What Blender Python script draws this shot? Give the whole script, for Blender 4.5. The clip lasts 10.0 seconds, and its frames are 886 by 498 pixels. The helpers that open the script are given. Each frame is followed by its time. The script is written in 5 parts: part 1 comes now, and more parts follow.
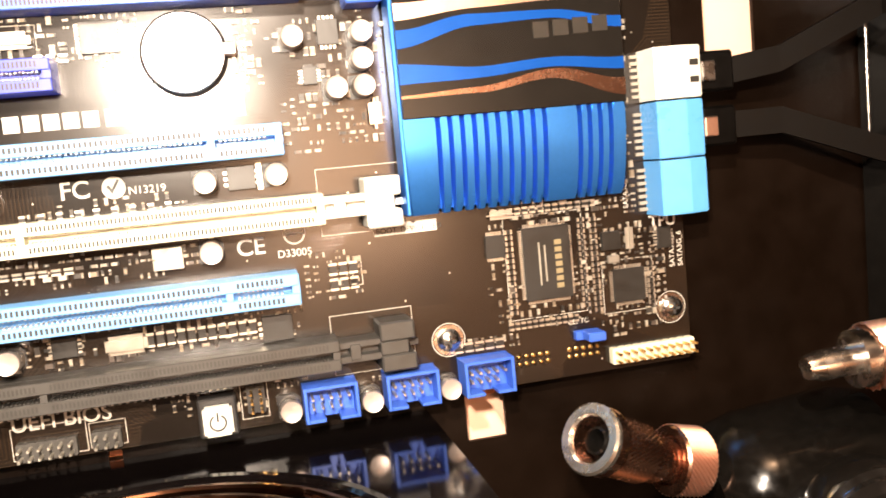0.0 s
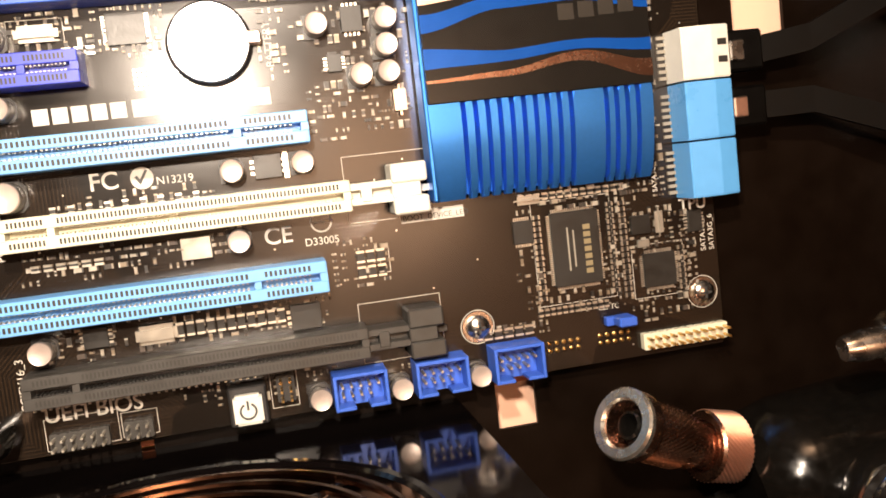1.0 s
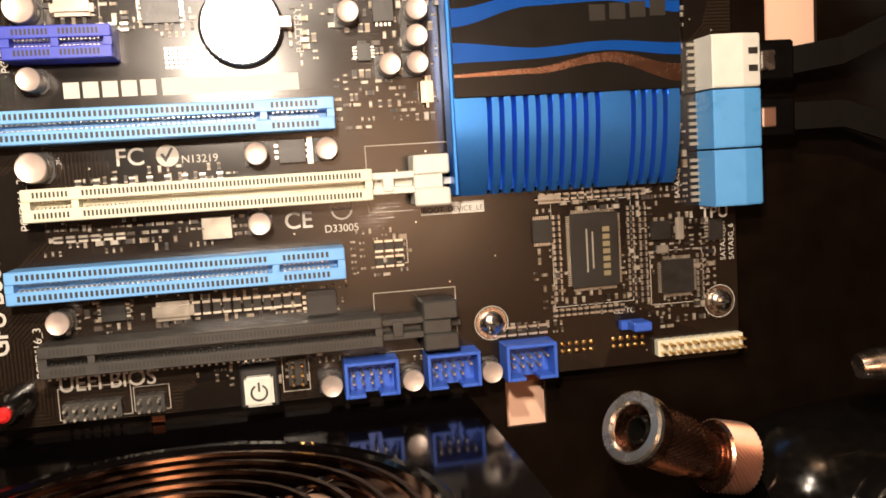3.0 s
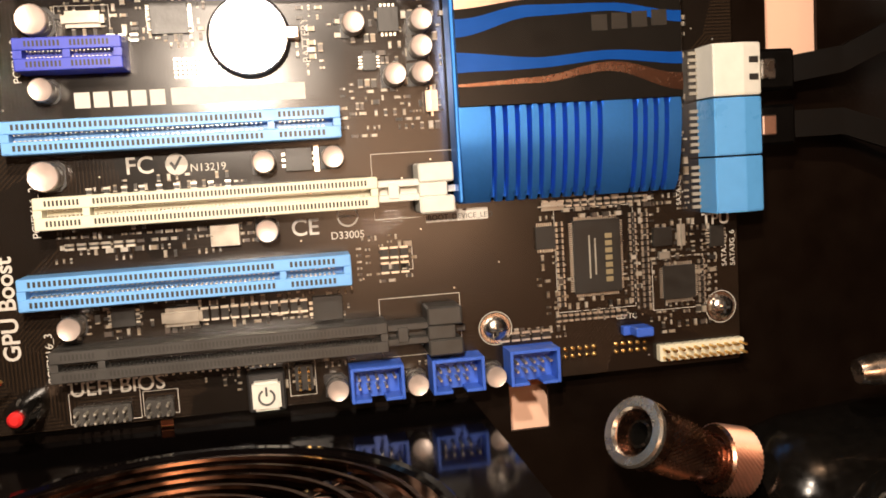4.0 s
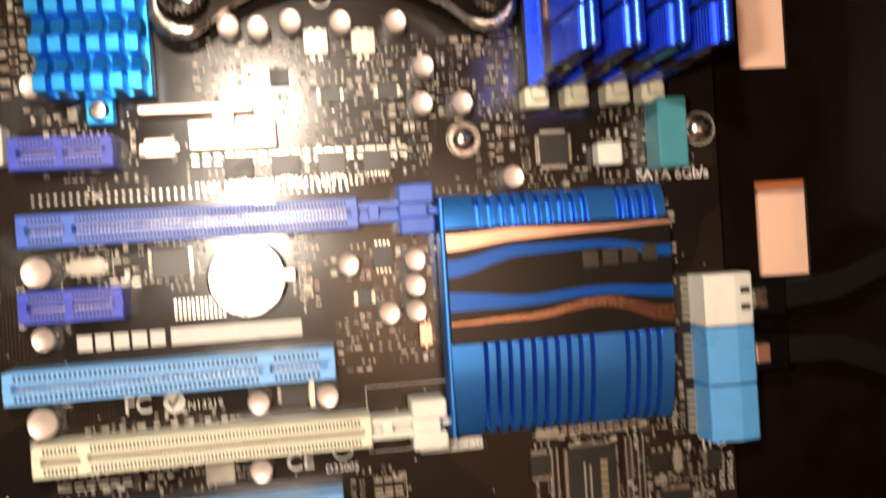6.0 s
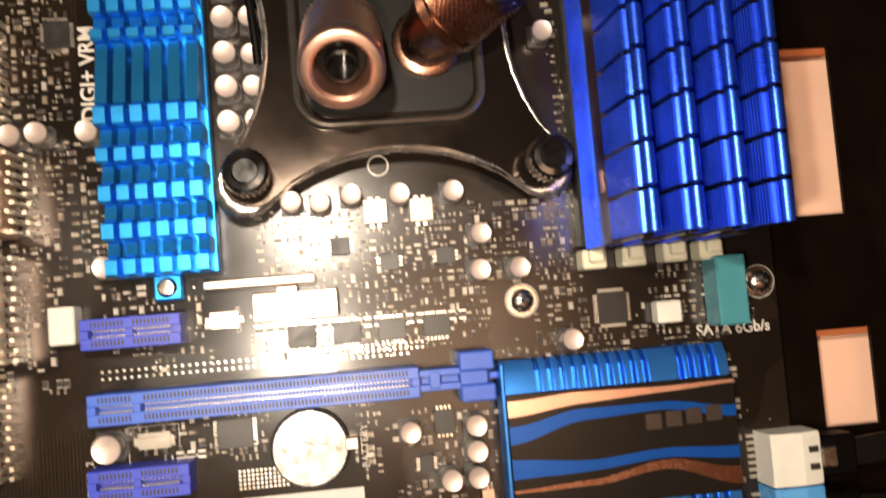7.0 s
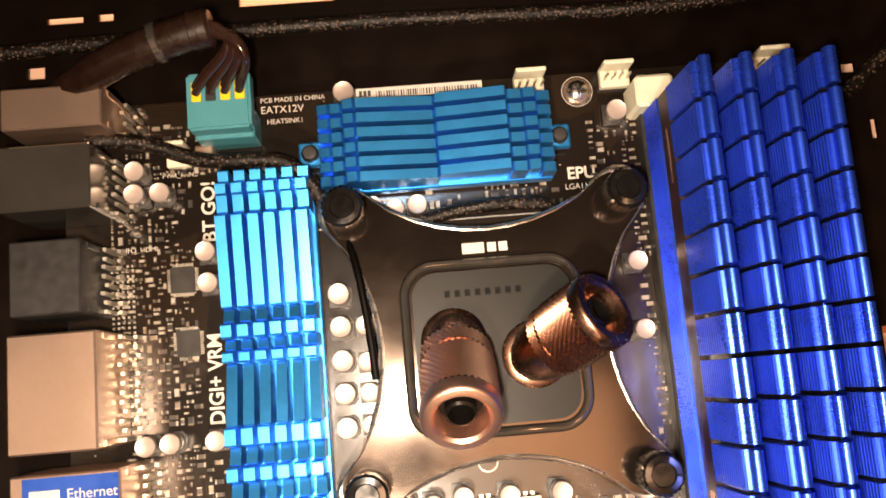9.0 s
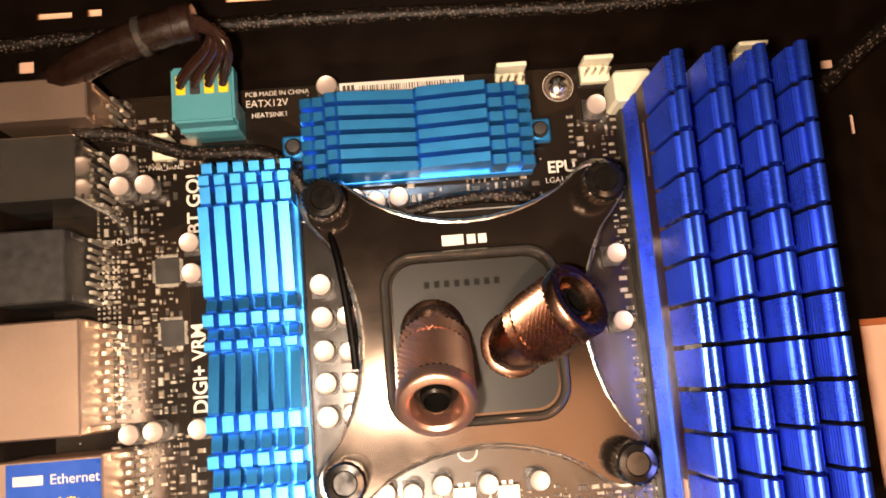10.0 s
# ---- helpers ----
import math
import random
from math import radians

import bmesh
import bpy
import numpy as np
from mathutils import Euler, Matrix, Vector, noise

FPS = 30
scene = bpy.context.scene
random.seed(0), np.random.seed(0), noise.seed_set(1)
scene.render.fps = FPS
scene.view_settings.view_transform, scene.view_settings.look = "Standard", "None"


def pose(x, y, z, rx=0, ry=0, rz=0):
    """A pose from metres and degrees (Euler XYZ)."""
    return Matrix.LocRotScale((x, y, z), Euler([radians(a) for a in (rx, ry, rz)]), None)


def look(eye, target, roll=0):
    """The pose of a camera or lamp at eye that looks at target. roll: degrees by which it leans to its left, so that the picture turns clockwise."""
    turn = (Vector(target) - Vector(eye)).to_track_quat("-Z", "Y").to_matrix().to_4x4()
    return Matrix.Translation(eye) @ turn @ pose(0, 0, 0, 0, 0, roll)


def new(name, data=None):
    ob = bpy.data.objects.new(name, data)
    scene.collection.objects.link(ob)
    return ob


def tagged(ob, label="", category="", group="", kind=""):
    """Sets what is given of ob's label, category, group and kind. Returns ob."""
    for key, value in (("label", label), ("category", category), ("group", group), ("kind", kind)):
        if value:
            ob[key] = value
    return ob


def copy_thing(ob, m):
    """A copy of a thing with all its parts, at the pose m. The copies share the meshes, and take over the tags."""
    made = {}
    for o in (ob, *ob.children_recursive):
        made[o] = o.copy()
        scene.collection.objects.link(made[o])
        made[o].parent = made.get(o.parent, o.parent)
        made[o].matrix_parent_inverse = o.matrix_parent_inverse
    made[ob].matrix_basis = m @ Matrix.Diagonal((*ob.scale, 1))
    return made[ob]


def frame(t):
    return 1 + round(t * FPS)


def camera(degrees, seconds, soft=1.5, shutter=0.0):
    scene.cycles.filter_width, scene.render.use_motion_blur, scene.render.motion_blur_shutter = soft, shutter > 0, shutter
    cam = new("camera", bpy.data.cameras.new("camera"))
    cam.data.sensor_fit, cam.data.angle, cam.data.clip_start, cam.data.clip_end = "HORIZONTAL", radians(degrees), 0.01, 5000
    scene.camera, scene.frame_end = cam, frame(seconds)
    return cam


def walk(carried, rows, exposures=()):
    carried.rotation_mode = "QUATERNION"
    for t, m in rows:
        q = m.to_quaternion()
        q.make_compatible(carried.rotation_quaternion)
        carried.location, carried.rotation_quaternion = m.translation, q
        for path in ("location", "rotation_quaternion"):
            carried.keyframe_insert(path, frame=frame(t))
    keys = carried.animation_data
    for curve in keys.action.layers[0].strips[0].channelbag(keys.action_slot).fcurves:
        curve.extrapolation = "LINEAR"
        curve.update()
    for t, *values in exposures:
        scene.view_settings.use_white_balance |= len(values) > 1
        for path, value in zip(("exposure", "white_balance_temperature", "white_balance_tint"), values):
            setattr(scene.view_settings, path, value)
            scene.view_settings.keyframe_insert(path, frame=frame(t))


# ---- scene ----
cam = camera(54.0, 10.0, soft=1.7, shutter=0.5)
# seconds, eye x y z in metres, yaw, pitch, roll in degrees
PATH = [
    (0, 0.1045, -0.2470, 0.0654, -13.76, -6.34, 5.44),
    (0.5, 0.1016, -0.2453, 0.0605, -12.95, -5.68, 6.04),
    (1, 0.1041, -0.2460, 0.0602, -12.06, -5.90, 6.55),
    (1.5, 0.1053, -0.2492, 0.0629, -11.52, -6.03, 5.49),
    (2, 0.1023, -0.2469, 0.0574, -11.13, -5.28, 5.00),
    (2.5, 0.1046, -0.2457, 0.0573, -10.68, -5.72, 3.67),
    (4, 0.1039, -0.2502, 0.0598, -10.10, -5.55, 3.52),
    (4.5, 0.1005, -0.2468, 0.0480, -12.13, -6.19, 3.18),
    (5, 0.1053, -0.2488, 0.0479, -12.20, -8.65, 2.84),
    (5.5, 0.1039, -0.2468, 0.0658, -13.25, -4.55, 4.27),
    (6, 0.1148, -0.2528, 0.1054, -8.59, -0.63, 3.63),
    (6.2, 0.1104, -0.2528, 0.1135, -8.22, 1.49, 4.36),
    (7.3, 0.1110, -0.2574, 0.1505, -4.43, 3.74, 5.28),
    (7.5, 0.1106, -0.2598, 0.1637, -3.43, 3.91, 5.91),
    (8, 0.1035, -0.2617, 0.1798, -2.58, 6.44, 5.79),
    (8.5, 0.1038, -0.2658, 0.1945, -2.51, 8.70, 5.08),
    (9, 0.1033, -0.2714, 0.2038, -1.40, 8.45, 4.82),
    (9.5, 0.1045, -0.2746, 0.2055, -1.36, 8.01, 4.89),
    (10, 0.1100, -0.2747, 0.1998, -1.20, 8.57, 4.59),
]
walk(cam, [(t, pose(x, y, z, 90 + pitch, roll, yaw)) for t, x, y, z, yaw, pitch, roll in PATH],
     [(0, 1.08, 6350, 10), (0.5, 0.75, 6350, 10), (1, 0.28, 6350, 10), (2, -0.2, 6350, 10), (2.5, -0.25, 6350, 10), (4, -0.25, 6350, 10), (5, 0.28, 6350, 10),
      (5.5, 0.12, 6300, 10), (6, -0.52, 6300, 10), (7.5, -0.5, 6300, 7), (8.5, 0.06, 6800, 12), (10, 0.16, 7150, 16)])

# ---------------------------------------------------------------- light
world = bpy.data.worlds.new("room_dusk")
scene.world = world
world.use_nodes = True
world.node_tree.nodes["Background"].inputs[0].default_value = (1.0, 0.62, 0.42, 1)
world.node_tree.nodes["Background"].inputs[1].default_value = 0.008


def lamp(name, kind, at, target, watts, colour, size=0.01, angle=0):
    data = bpy.data.lights.new(name, kind)
    data.energy, data.color = watts, colour
    if kind == "AREA":
        data.size = size
    else:
        data.shadow_soft_size = size
    if kind == "SPOT":
        data.spot_size, data.spot_blend = radians(angle), 0.8
    ob = new(name, data)
    ob.matrix_world = look(at, target)
    return ob


# the torch in the hand, at the two places where it is held longest, the lamp over the table and a low lamp in the room
lamp("torch_low", "SPOT", (0.080, -0.262, 0.116), (0.13, 0, 0.06), 4.3, (1.0, 0.81, 0.63), 0.006, 130)
lamp("torch_high", "SPOT", (0.090, -0.285, 0.192), (0.145, 0, 0.20), 5.2, (1.0, 0.81, 0.63), 0.006, 150)
lamp("ceiling_lamp", "AREA", (0.05, -0.75, 1.25), (0.1, 0, 0.15), 20.0, (1.0, 0.58, 0.32), 0.3)
lamp("room_lamp", "AREA", (0.30, -1.35, 0.04), (0.1, 0, 0.1), 3.0, (1.0, 0.55, 0.30), 0.3)


# ---------------------------------------------------------------- materials
def mat(name, colour, rough=0.5, metal=0.0, vary=0.12, scale=300.0, bump=0.0, bump_scale=900.0, coat=0.0, spec=0.5, rvary=0.1, stretch=(1, 1, 1), random_tint=0.0):
    m = bpy.data.materials.new(name)
    m.use_nodes = True
    n, l = m.node_tree.nodes, m.node_tree.links
    b = n["Principled BSDF"]
    b.inputs["Metallic"].default_value = metal
    b.inputs["Coat Weight"].default_value = coat
    b.inputs["Coat Roughness"].default_value = 0.08
    b.inputs["Specular IOR Level"].default_value = spec
    tc = n.new("ShaderNodeTexCoord")
    mp = n.new("ShaderNodeMapping")
    mp.inputs["Scale"].default_value = stretch
    l.new(tc.outputs["Object"], mp.inputs[0])
    a = n.new("ShaderNodeTexNoise")
    a.inputs["Scale"].default_value, a.inputs["Detail"].default_value = scale, 6
    c = n.new("ShaderNodeTexNoise")
    c.inputs["Scale"].default_value, c.inputs["Detail"].default_value = scale * 0.12, 3
    l.new(mp.outputs[0], a.inputs["Vector"])
    l.new(tc.outputs["Object"], c.inputs["Vector"])
    add = n.new("ShaderNodeMath")
    add.operation = "ADD"
    l.new(a.outputs[0], add.inputs[0])
    l.new(c.outputs[0], add.inputs[1])
    ramp = n.new("ShaderNodeMapRange")
    ramp.inputs[1].default_value, ramp.inputs[2].default_value = 0.7, 1.3
    ramp.inputs[3].default_value, ramp.inputs[4].default_value = 1 - vary, 1 + vary
    l.new(add.outputs[0], ramp.inputs[0])
    mul = n.new("ShaderNodeVectorMath")
    mul.operation = "SCALE"
    mul.inputs[0].default_value = colour[:3]
    l.new(ramp.outputs[0], mul.inputs["Scale"])
    out = mul.outputs[0]
    if random_tint:
        info = n.new("ShaderNodeObjectInfo")
        r2 = n.new("ShaderNodeMapRange")
        r2.inputs[3].default_value, r2.inputs[4].default_value = 1 - random_tint, 1 + random_tint
        l.new(info.outputs["Random"], r2.inputs[0])
        m2 = n.new("ShaderNodeVectorMath")
        m2.operation = "SCALE"
        l.new(out, m2.inputs[0])
        l.new(r2.outputs[0], m2.inputs["Scale"])
        out = m2.outputs[0]
    l.new(out, b.inputs["Base Color"])
    rr = n.new("ShaderNodeMapRange")
    rr.inputs[1].default_value, rr.inputs[2].default_value = 0.7, 1.3
    rr.inputs[3].default_value, rr.inputs[4].default_value = max(0.02, rough - rvary), min(1, rough + rvary)
    l.new(add.outputs[0], rr.inputs[0])
    l.new(rr.outputs[0], b.inputs["Roughness"])
    if bump:
        bn = n.new("ShaderNodeTexNoise")
        bn.inputs["Scale"].default_value, bn.inputs["Detail"].default_value = bump_scale, 4
        l.new(mp.outputs[0], bn.inputs["Vector"])
        bp = n.new("ShaderNodeBump")
        bp.inputs["Strength"].default_value, bp.inputs["Distance"].default_value = bump, 0.0004
        l.new(bn.outputs[0], bp.inputs["Height"])
        l.new(bp.outputs[0], b.inputs["Normal"])
    return m


def island_mat(name, colours, rough=0.45, metal=0.0):
    """One look for many small joined bodies: each takes one of the colours."""
    m = bpy.data.materials.new(name)
    m.use_nodes = True
    n, l = m.node_tree.nodes, m.node_tree.links
    b = n["Principled BSDF"]
    g = n.new("ShaderNodeNewGeometry")
    r = n.new("ShaderNodeValToRGB")
    r.color_ramp.interpolation = "CONSTANT"
    while len(r.color_ramp.elements) < len(colours):
        r.color_ramp.elements.new(0.5)
    for i, c in enumerate(colours):
        r.color_ramp.elements[i].position = i / len(colours)
        r.color_ramp.elements[i].color = (*c, 1)
    l.new(g.outputs["Random Per Island"], r.inputs[0])
    l.new(r.outputs[0], b.inputs["Base Color"])
    b.inputs["Roughness"].default_value, b.inputs["Metallic"].default_value = rough, metal
    return m


def pcb_material():
    """Dark brown-black lacquer over copper traces that run in bundles, straight and at 45 degrees."""
    m = bpy.data.materials.new("circuit_board_lacquer")
    m.use_nodes = True
    n, l = m.node_tree.nodes, m.node_tree.links
    b = n["Principled BSDF"]
    tc = n.new("ShaderNodeTexCoord")

    def math_node(op, a, c=None):
        q = n.new("ShaderNodeMath")
        q.operation = op
        for i, s in enumerate((a, c)):
            if s is None:
                continue
            if isinstance(s, (int, float)):
                q.inputs[i].default_value = s
            else:
                l.new(s, q.inputs[i])
        return q.outputs[0]

    cells = n.new("ShaderNodeTexVoronoi")
    cells.inputs["Scale"].default_value = 42
    l.new(tc.outputs["Object"], cells.inputs["Vector"])
    sep = n.new("ShaderNodeSeparateColor")
    l.new(cells.outputs["Color"], sep.inputs[0])
    waves = []
    for turn in (0.0, 45.0, 90.0, -45.0):
        mp = n.new("ShaderNodeMapping")
        mp.inputs["Rotation"].default_value = (0, 0, radians(turn))
        l.new(tc.outputs["Object"], mp.inputs[0])
        w = n.new("ShaderNodeTexWave")
        w.inputs["Scale"].default_value = 310
        w.bands_direction = "X"
        l.new(mp.outputs[0], w.inputs["Vector"])
        waves.append(math_node("GREATER_THAN", w.outputs[1], 0.62))
    pick_a = math_node("GREATER_THAN", sep.outputs[0], 0.5)
    pick_b = math_node("GREATER_THAN", sep.outputs[1], 0.5)
    mx = []
    for i, j in ((0, 1), (2, 3)):
        q = n.new("ShaderNodeMix")
        l.new(pick_a, q.inputs[0])
        l.new(waves[i], q.inputs[2])
        l.new(waves[j], q.inputs[3])
        mx.append(q.outputs[0])
    q = n.new("ShaderNodeMix")
    l.new(pick_b, q.inputs[0])
    l.new(mx[0], q.inputs[2])
    l.new(mx[1], q.inputs[3])
    here = math_node("GREATER_THAN", sep.outputs[2], 0.42)
    trace = math_node("MULTIPLY", q.outputs[0], here)
    stain = n.new("ShaderNodeTexNoise")
    stain.inputs["Scale"].default_value, stain.inputs["Detail"].default_value = 60, 5
    l.new(tc.outputs["Object"], stain.inputs["Vector"])
    cr = n.new("ShaderNodeMix")
    cr.data_type = "RGBA"
    cr.inputs[6].default_value = (0.0075, 0.0054, 0.004, 1)
    cr.inputs[7].default_value = (0.020, 0.0122, 0.007, 1)
    l.new(trace, cr.inputs[0])
    l.new(cr.outputs[2], b.inputs["Base Color"])
    rr = n.new("ShaderNodeMapRange")
    rr.inputs[3].default_value, rr.inputs[4].default_value = 0.15, 0.27
    l.new(stain.outputs[0], rr.inputs[0])
    l.new(rr.outputs[0], b.inputs["Roughness"])
    bp = n.new("ShaderNodeBump")
    bp.inputs["Strength"].default_value, bp.inputs["Distance"].default_value = 0.2, 0.00008
    l.new(trace, bp.inputs["Height"])
    l.new(bp.outputs[0], b.inputs["Normal"])
    return m


M_PCB = pcb_material()
M_BLACK = mat("black_plastic", (0.018, 0.017, 0.017), 0.45, vary=0.2)
M_CASE = mat("black_case_paint", (0.0042, 0.0021, 0.0011), 0.40, spec=0.10, vary=0.25, scale=90, bump=0.15, bump_scale=700)
M_FLOOR = mat("black_acrylic", (0.002, 0.0015, 0.0015), 0.09, vary=0.2, scale=60, rvary=0.03, coat=0.0)
M_GREY = mat("dark_grey_plastic", (0.036, 0.034, 0.031), 0.42, vary=0.15)
M_IVORY = mat("ivory_plastic", (0.62, 0.60, 0.46), 0.42, vary=0.06)
M_WHITE = mat("white_plastic", (0.60, 0.59, 0.53), 0.42, vary=0.06)
M_PCI = mat("light_blue_plastic", (0.14, 0.36, 0.72), 0.4, vary=0.06)
M_DBLUE = mat("deep_blue_plastic", (0.03, 0.05, 0.42), 0.4, vary=0.08)
M_MBLUE = mat("mid_blue_plastic", (0.035, 0.10, 0.48), 0.4, vary=0.08)
M_SATA = mat("sky_blue_plastic", (0.085, 0.29, 0.60), 0.33, vary=0.05)
M_USB = mat("violet_blue_plastic", (0.035, 0.105, 0.50), 0.42, vary=0.08)
M_SLIT = mat("contact_slit_dark", (0.02, 0.018, 0.015), 0.5)
M_ANOD = mat("blue_anodised_aluminium", (0.055, 0.27, 0.86), 0.33, metal=0.85, vary=0.04, scale=900, rvary=0.015)
M_VRM = mat("azure_anodised_aluminium", (0.04, 0.36, 0.88), 0.31, metal=0.88, vary=0.04, scale=900, rvary=0.02)
M_RAM = mat("indigo_anodised_aluminium", (0.030, 0.10, 0.80), 0.30, metal=0.88, vary=0.12, scale=500, stretch=(1, 14, 1), rvary=0.06)
M_PLATE = mat("brushed_black_nickel", (0.045, 0.034, 0.027), 0.15, metal=0.85, vary=0.2, scale=420, stretch=(1, 26, 1), rvary=0.04)
M_GLOSS = mat("glossy_black_acetal", (0.0075, 0.0065, 0.0055), 0.24, spec=0.32, vary=0.05, rvary=0.03)
M_CHROME = mat("polished_steel", (0.66, 0.60, 0.54), 0.24, metal=1.0, vary=0.08)
# black chrome: its copper tone is the warm room's reflection put into the colour
M_COPPER = mat("black_chrome_copper_sheen", (0.92, 0.57, 0.43), 0.35, metal=1.0, vary=0.06, rvary=0.02, scale=900)
# darker copy of that painted reflection, also on seats and elbows
M_COPPER_D = mat("dark_chrome_copper_sheen", (0.40, 0.225, 0.155), 0.26, metal=1.0, vary=0.08, rvary=0.03, scale=900)
# rings are black; the copper tint stands in for the warm lamp's reflection
M_RING = mat("black_ring_copper_sheen", (0.10, 0.048, 0.028), 0.2, metal=1.0, vary=0.25, scale=200)
M_CAP = mat("capacitor_aluminium", (0.54, 0.45, 0.405), 0.42, metal=0.55, vary=0.10, random_tint=0.12)
M_CAPSIDE = mat("capacitor_sleeve", (0.42, 0.39, 0.36), 0.32, metal=0.8, vary=0.12)
M_STEEL = mat("nickel_plated_shell", (0.74, 0.54, 0.42), 0.34, metal=0.95, vary=0.03, scale=700, rvary=0.012)
M_BATT = mat("battery_steel", (0.52, 0.48, 0.45), 0.26, metal=0.9, vary=0.08, bump=0.08)
M_GOLD = mat("gold_plated_contact", (0.72, 0.48, 0.18), 0.3, metal=1.0)
M_SILK = mat("white_silkscreen", (0.52, 0.49, 0.44), 0.6, vary=0.1)
M_CHIP = mat("chip_epoxy", (0.013, 0.012, 0.0105), 0.42, vary=0.2, bump=0.1)
M_CHIPTXT = mat("chip_marking", (0.24, 0.22, 0.18), 0.6)
M_LEAD = mat("tinned_lead", (0.62, 0.58, 0.50), 0.34, metal=0.85)
M_PEACH = mat("peach_wall_paint", (0.80, 0.50, 0.36), 0.75, vary=0.05, scale=40)
M_ORANGE = mat("orange_shade_band", (0.36, 0.10, 0.03), 0.6)
M_CYAN = mat("pale_teal_plastic", (0.045, 0.20, 0.24), 0.4, vary=0.06)
M_CABLE = mat("black_cable", (0.0013, 0.001, 0.0008), 0.5, spec=0.09, vary=0.25)
def sleeve_material():
    """Black braid, the glints of its shiny threads painted in as lighter flecks."""
    m = mat("braided_black_sleeve", (0.006, 0.004, 0.003), 0.34, spec=0.22, vary=0.6, scale=2600, bump=0.8, bump_scale=1500)
    n, l = m.node_tree.nodes, m.node_tree.links
    b = n["Principled BSDF"]
    tc = n.new("ShaderNodeTexCoord")
    v = n.new("ShaderNodeTexVoronoi")
    v.inputs["Scale"].default_value = 900
    l.new(tc.outputs["Object"], v.inputs["Vector"])
    g = n.new("ShaderNodeMath")
    g.operation = "LESS_THAN"
    g.inputs[1].default_value = 0.30
    l.new(v.outputs["Distance"], g.inputs[0])
    k = n.new("ShaderNodeMix")
    k.data_type = "RGBA"
    k.inputs[6].default_value = (0.004, 0.003, 0.002, 1)
    k.inputs[7].default_value = (0.085, 0.058, 0.045, 1)
    l.new(g.outputs[0], k.inputs[0])
    l.new(k.outputs[2], b.inputs["Base Color"])
    return m


M_SLEEVE = sleeve_material()
M_PAPER = mat("white_label_paper", (0.70, 0.68, 0.62), 0.6)
M_BAR = mat("black_label_print", (0.03, 0.03, 0.03), 0.6)
M_STICKER = mat("blue_sticker", (0.010, 0.055, 0.30), 0.35)
M_YELLOW = mat("yellow_print", (0.66, 0.46, 0.012), 0.45)
M_RED = mat("red_plastic", (0.55, 0.02, 0.02), 0.3)
M_TUBE = mat("smoked_black_tube", (0.005, 0.0045, 0.004), 0.14, vary=0.2, coat=0.5)
M_MATTE = mat("satin_black_moulding", (0.003, 0.0026, 0.0022), 0.15, spec=0.2, vary=0.3)
M_EDGE = mat("worn_bright_steel_edge", (0.72, 0.67, 0.60), 0.26, metal=0.95, vary=0.15)
M_RIM = mat("satin_grey_rim", (0.26, 0.24, 0.21), 0.17, metal=0.9, vary=0.1, rvary=0.03)
M_SATIN = mat("satin_black_cover", (0.0055, 0.0058, 0.005), 0.42, spec=0.2, vary=0.1, scale=700, rvary=0.03)
M_SHRINK = mat("glossy_brown_heatshrink", (0.013, 0.0062, 0.0042), 0.26, vary=0.3, bump=0.2)
M_SMD = island_mat("small_parts", [(0.26, 0.22, 0.17), (0.04, 0.035, 0.03), (0.18, 0.14, 0.095), (0.36, 0.33, 0.28), (0.07, 0.055, 0.045), (0.30, 0.27, 0.22), (0.02, 0.018, 0.016)], 0.4, 0.25)
M_SOLDER = island_mat("solder_dots", [(0.65, 0.62, 0.56), (0.52, 0.47, 0.38), (0.72, 0.70, 0.66)], 0.3, 0.8)
M_CAN = mat("dull_tinned_can", (0.36, 0.33, 0.28), 0.36, metal=0.6, vary=0.12)
M_ENGRAVE = mat("dark_engraving", (0.004, 0.004, 0.0035), 0.6, spec=0.1)
M_BAND = mat("dark_coppery_band", (0.022, 0.009, 0.006), 0.36, spec=0.3, vary=0.3)
M_WIRE = mat("dark_brown_glossy_wire", (0.020, 0.0085, 0.0055), 0.18, spec=0.9, vary=0.2)
M_GOLDTXT = mat("faded_gold_marking", (0.20, 0.16, 0.085), 0.6)
M_WALLP = mat("room_wall_paint", (0.30, 0.16, 0.09), 0.8, vary=0.06, scale=3)


# ---------------------------------------------------------------- builders (millimetres: across, up, out of the board)
MM = 0.001
BOARD = pose(0, 0, 0, 90)


def thing(name, a=0, b=0, h=0, turn=0, label="", category="", group="", kind=""):
    ob = new(name)
    ob.empty_display_size = 0.005
    ob.matrix_basis = pose(a * MM, -h * MM, b * MM) @ BOARD @ pose(0, 0, 0, 0, 0, turn)
    return tagged(ob, label, category, group, kind)


def mesh_of(name, bm, materials, smooth=False):
    me = bpy.data.meshes.new(name)
    bmesh.ops.scale(bm, vec=(MM, MM, MM), verts=bm.verts)
    bm.normal_update()
    bm.to_mesh(me)
    bm.free()
    for m in (materials if isinstance(materials, (list, tuple)) else [materials]):
        me.materials.append(m)
    if smooth:
        me.polygons.foreach_set("use_smooth", [True] * len(me.polygons))
        me.set_sharp_from_angle(angle=radians(35))
    return me


def put(name, me, parent, a=0, b=0, h=0, turn=0, label="", kind=""):
    ob = new(name, me)
    ob.parent = parent
    ob.matrix_basis = pose(a * MM, b * MM, h * MM, 0, 0, turn)
    return tagged(ob, label, kind=kind)


def part(name, bm, material, parent, label="", smooth=False, kind="", at=(0, 0, 0), turn=0):
    return put(name, mesh_of(name, bm, material, smooth), parent, *at, turn, label, kind)


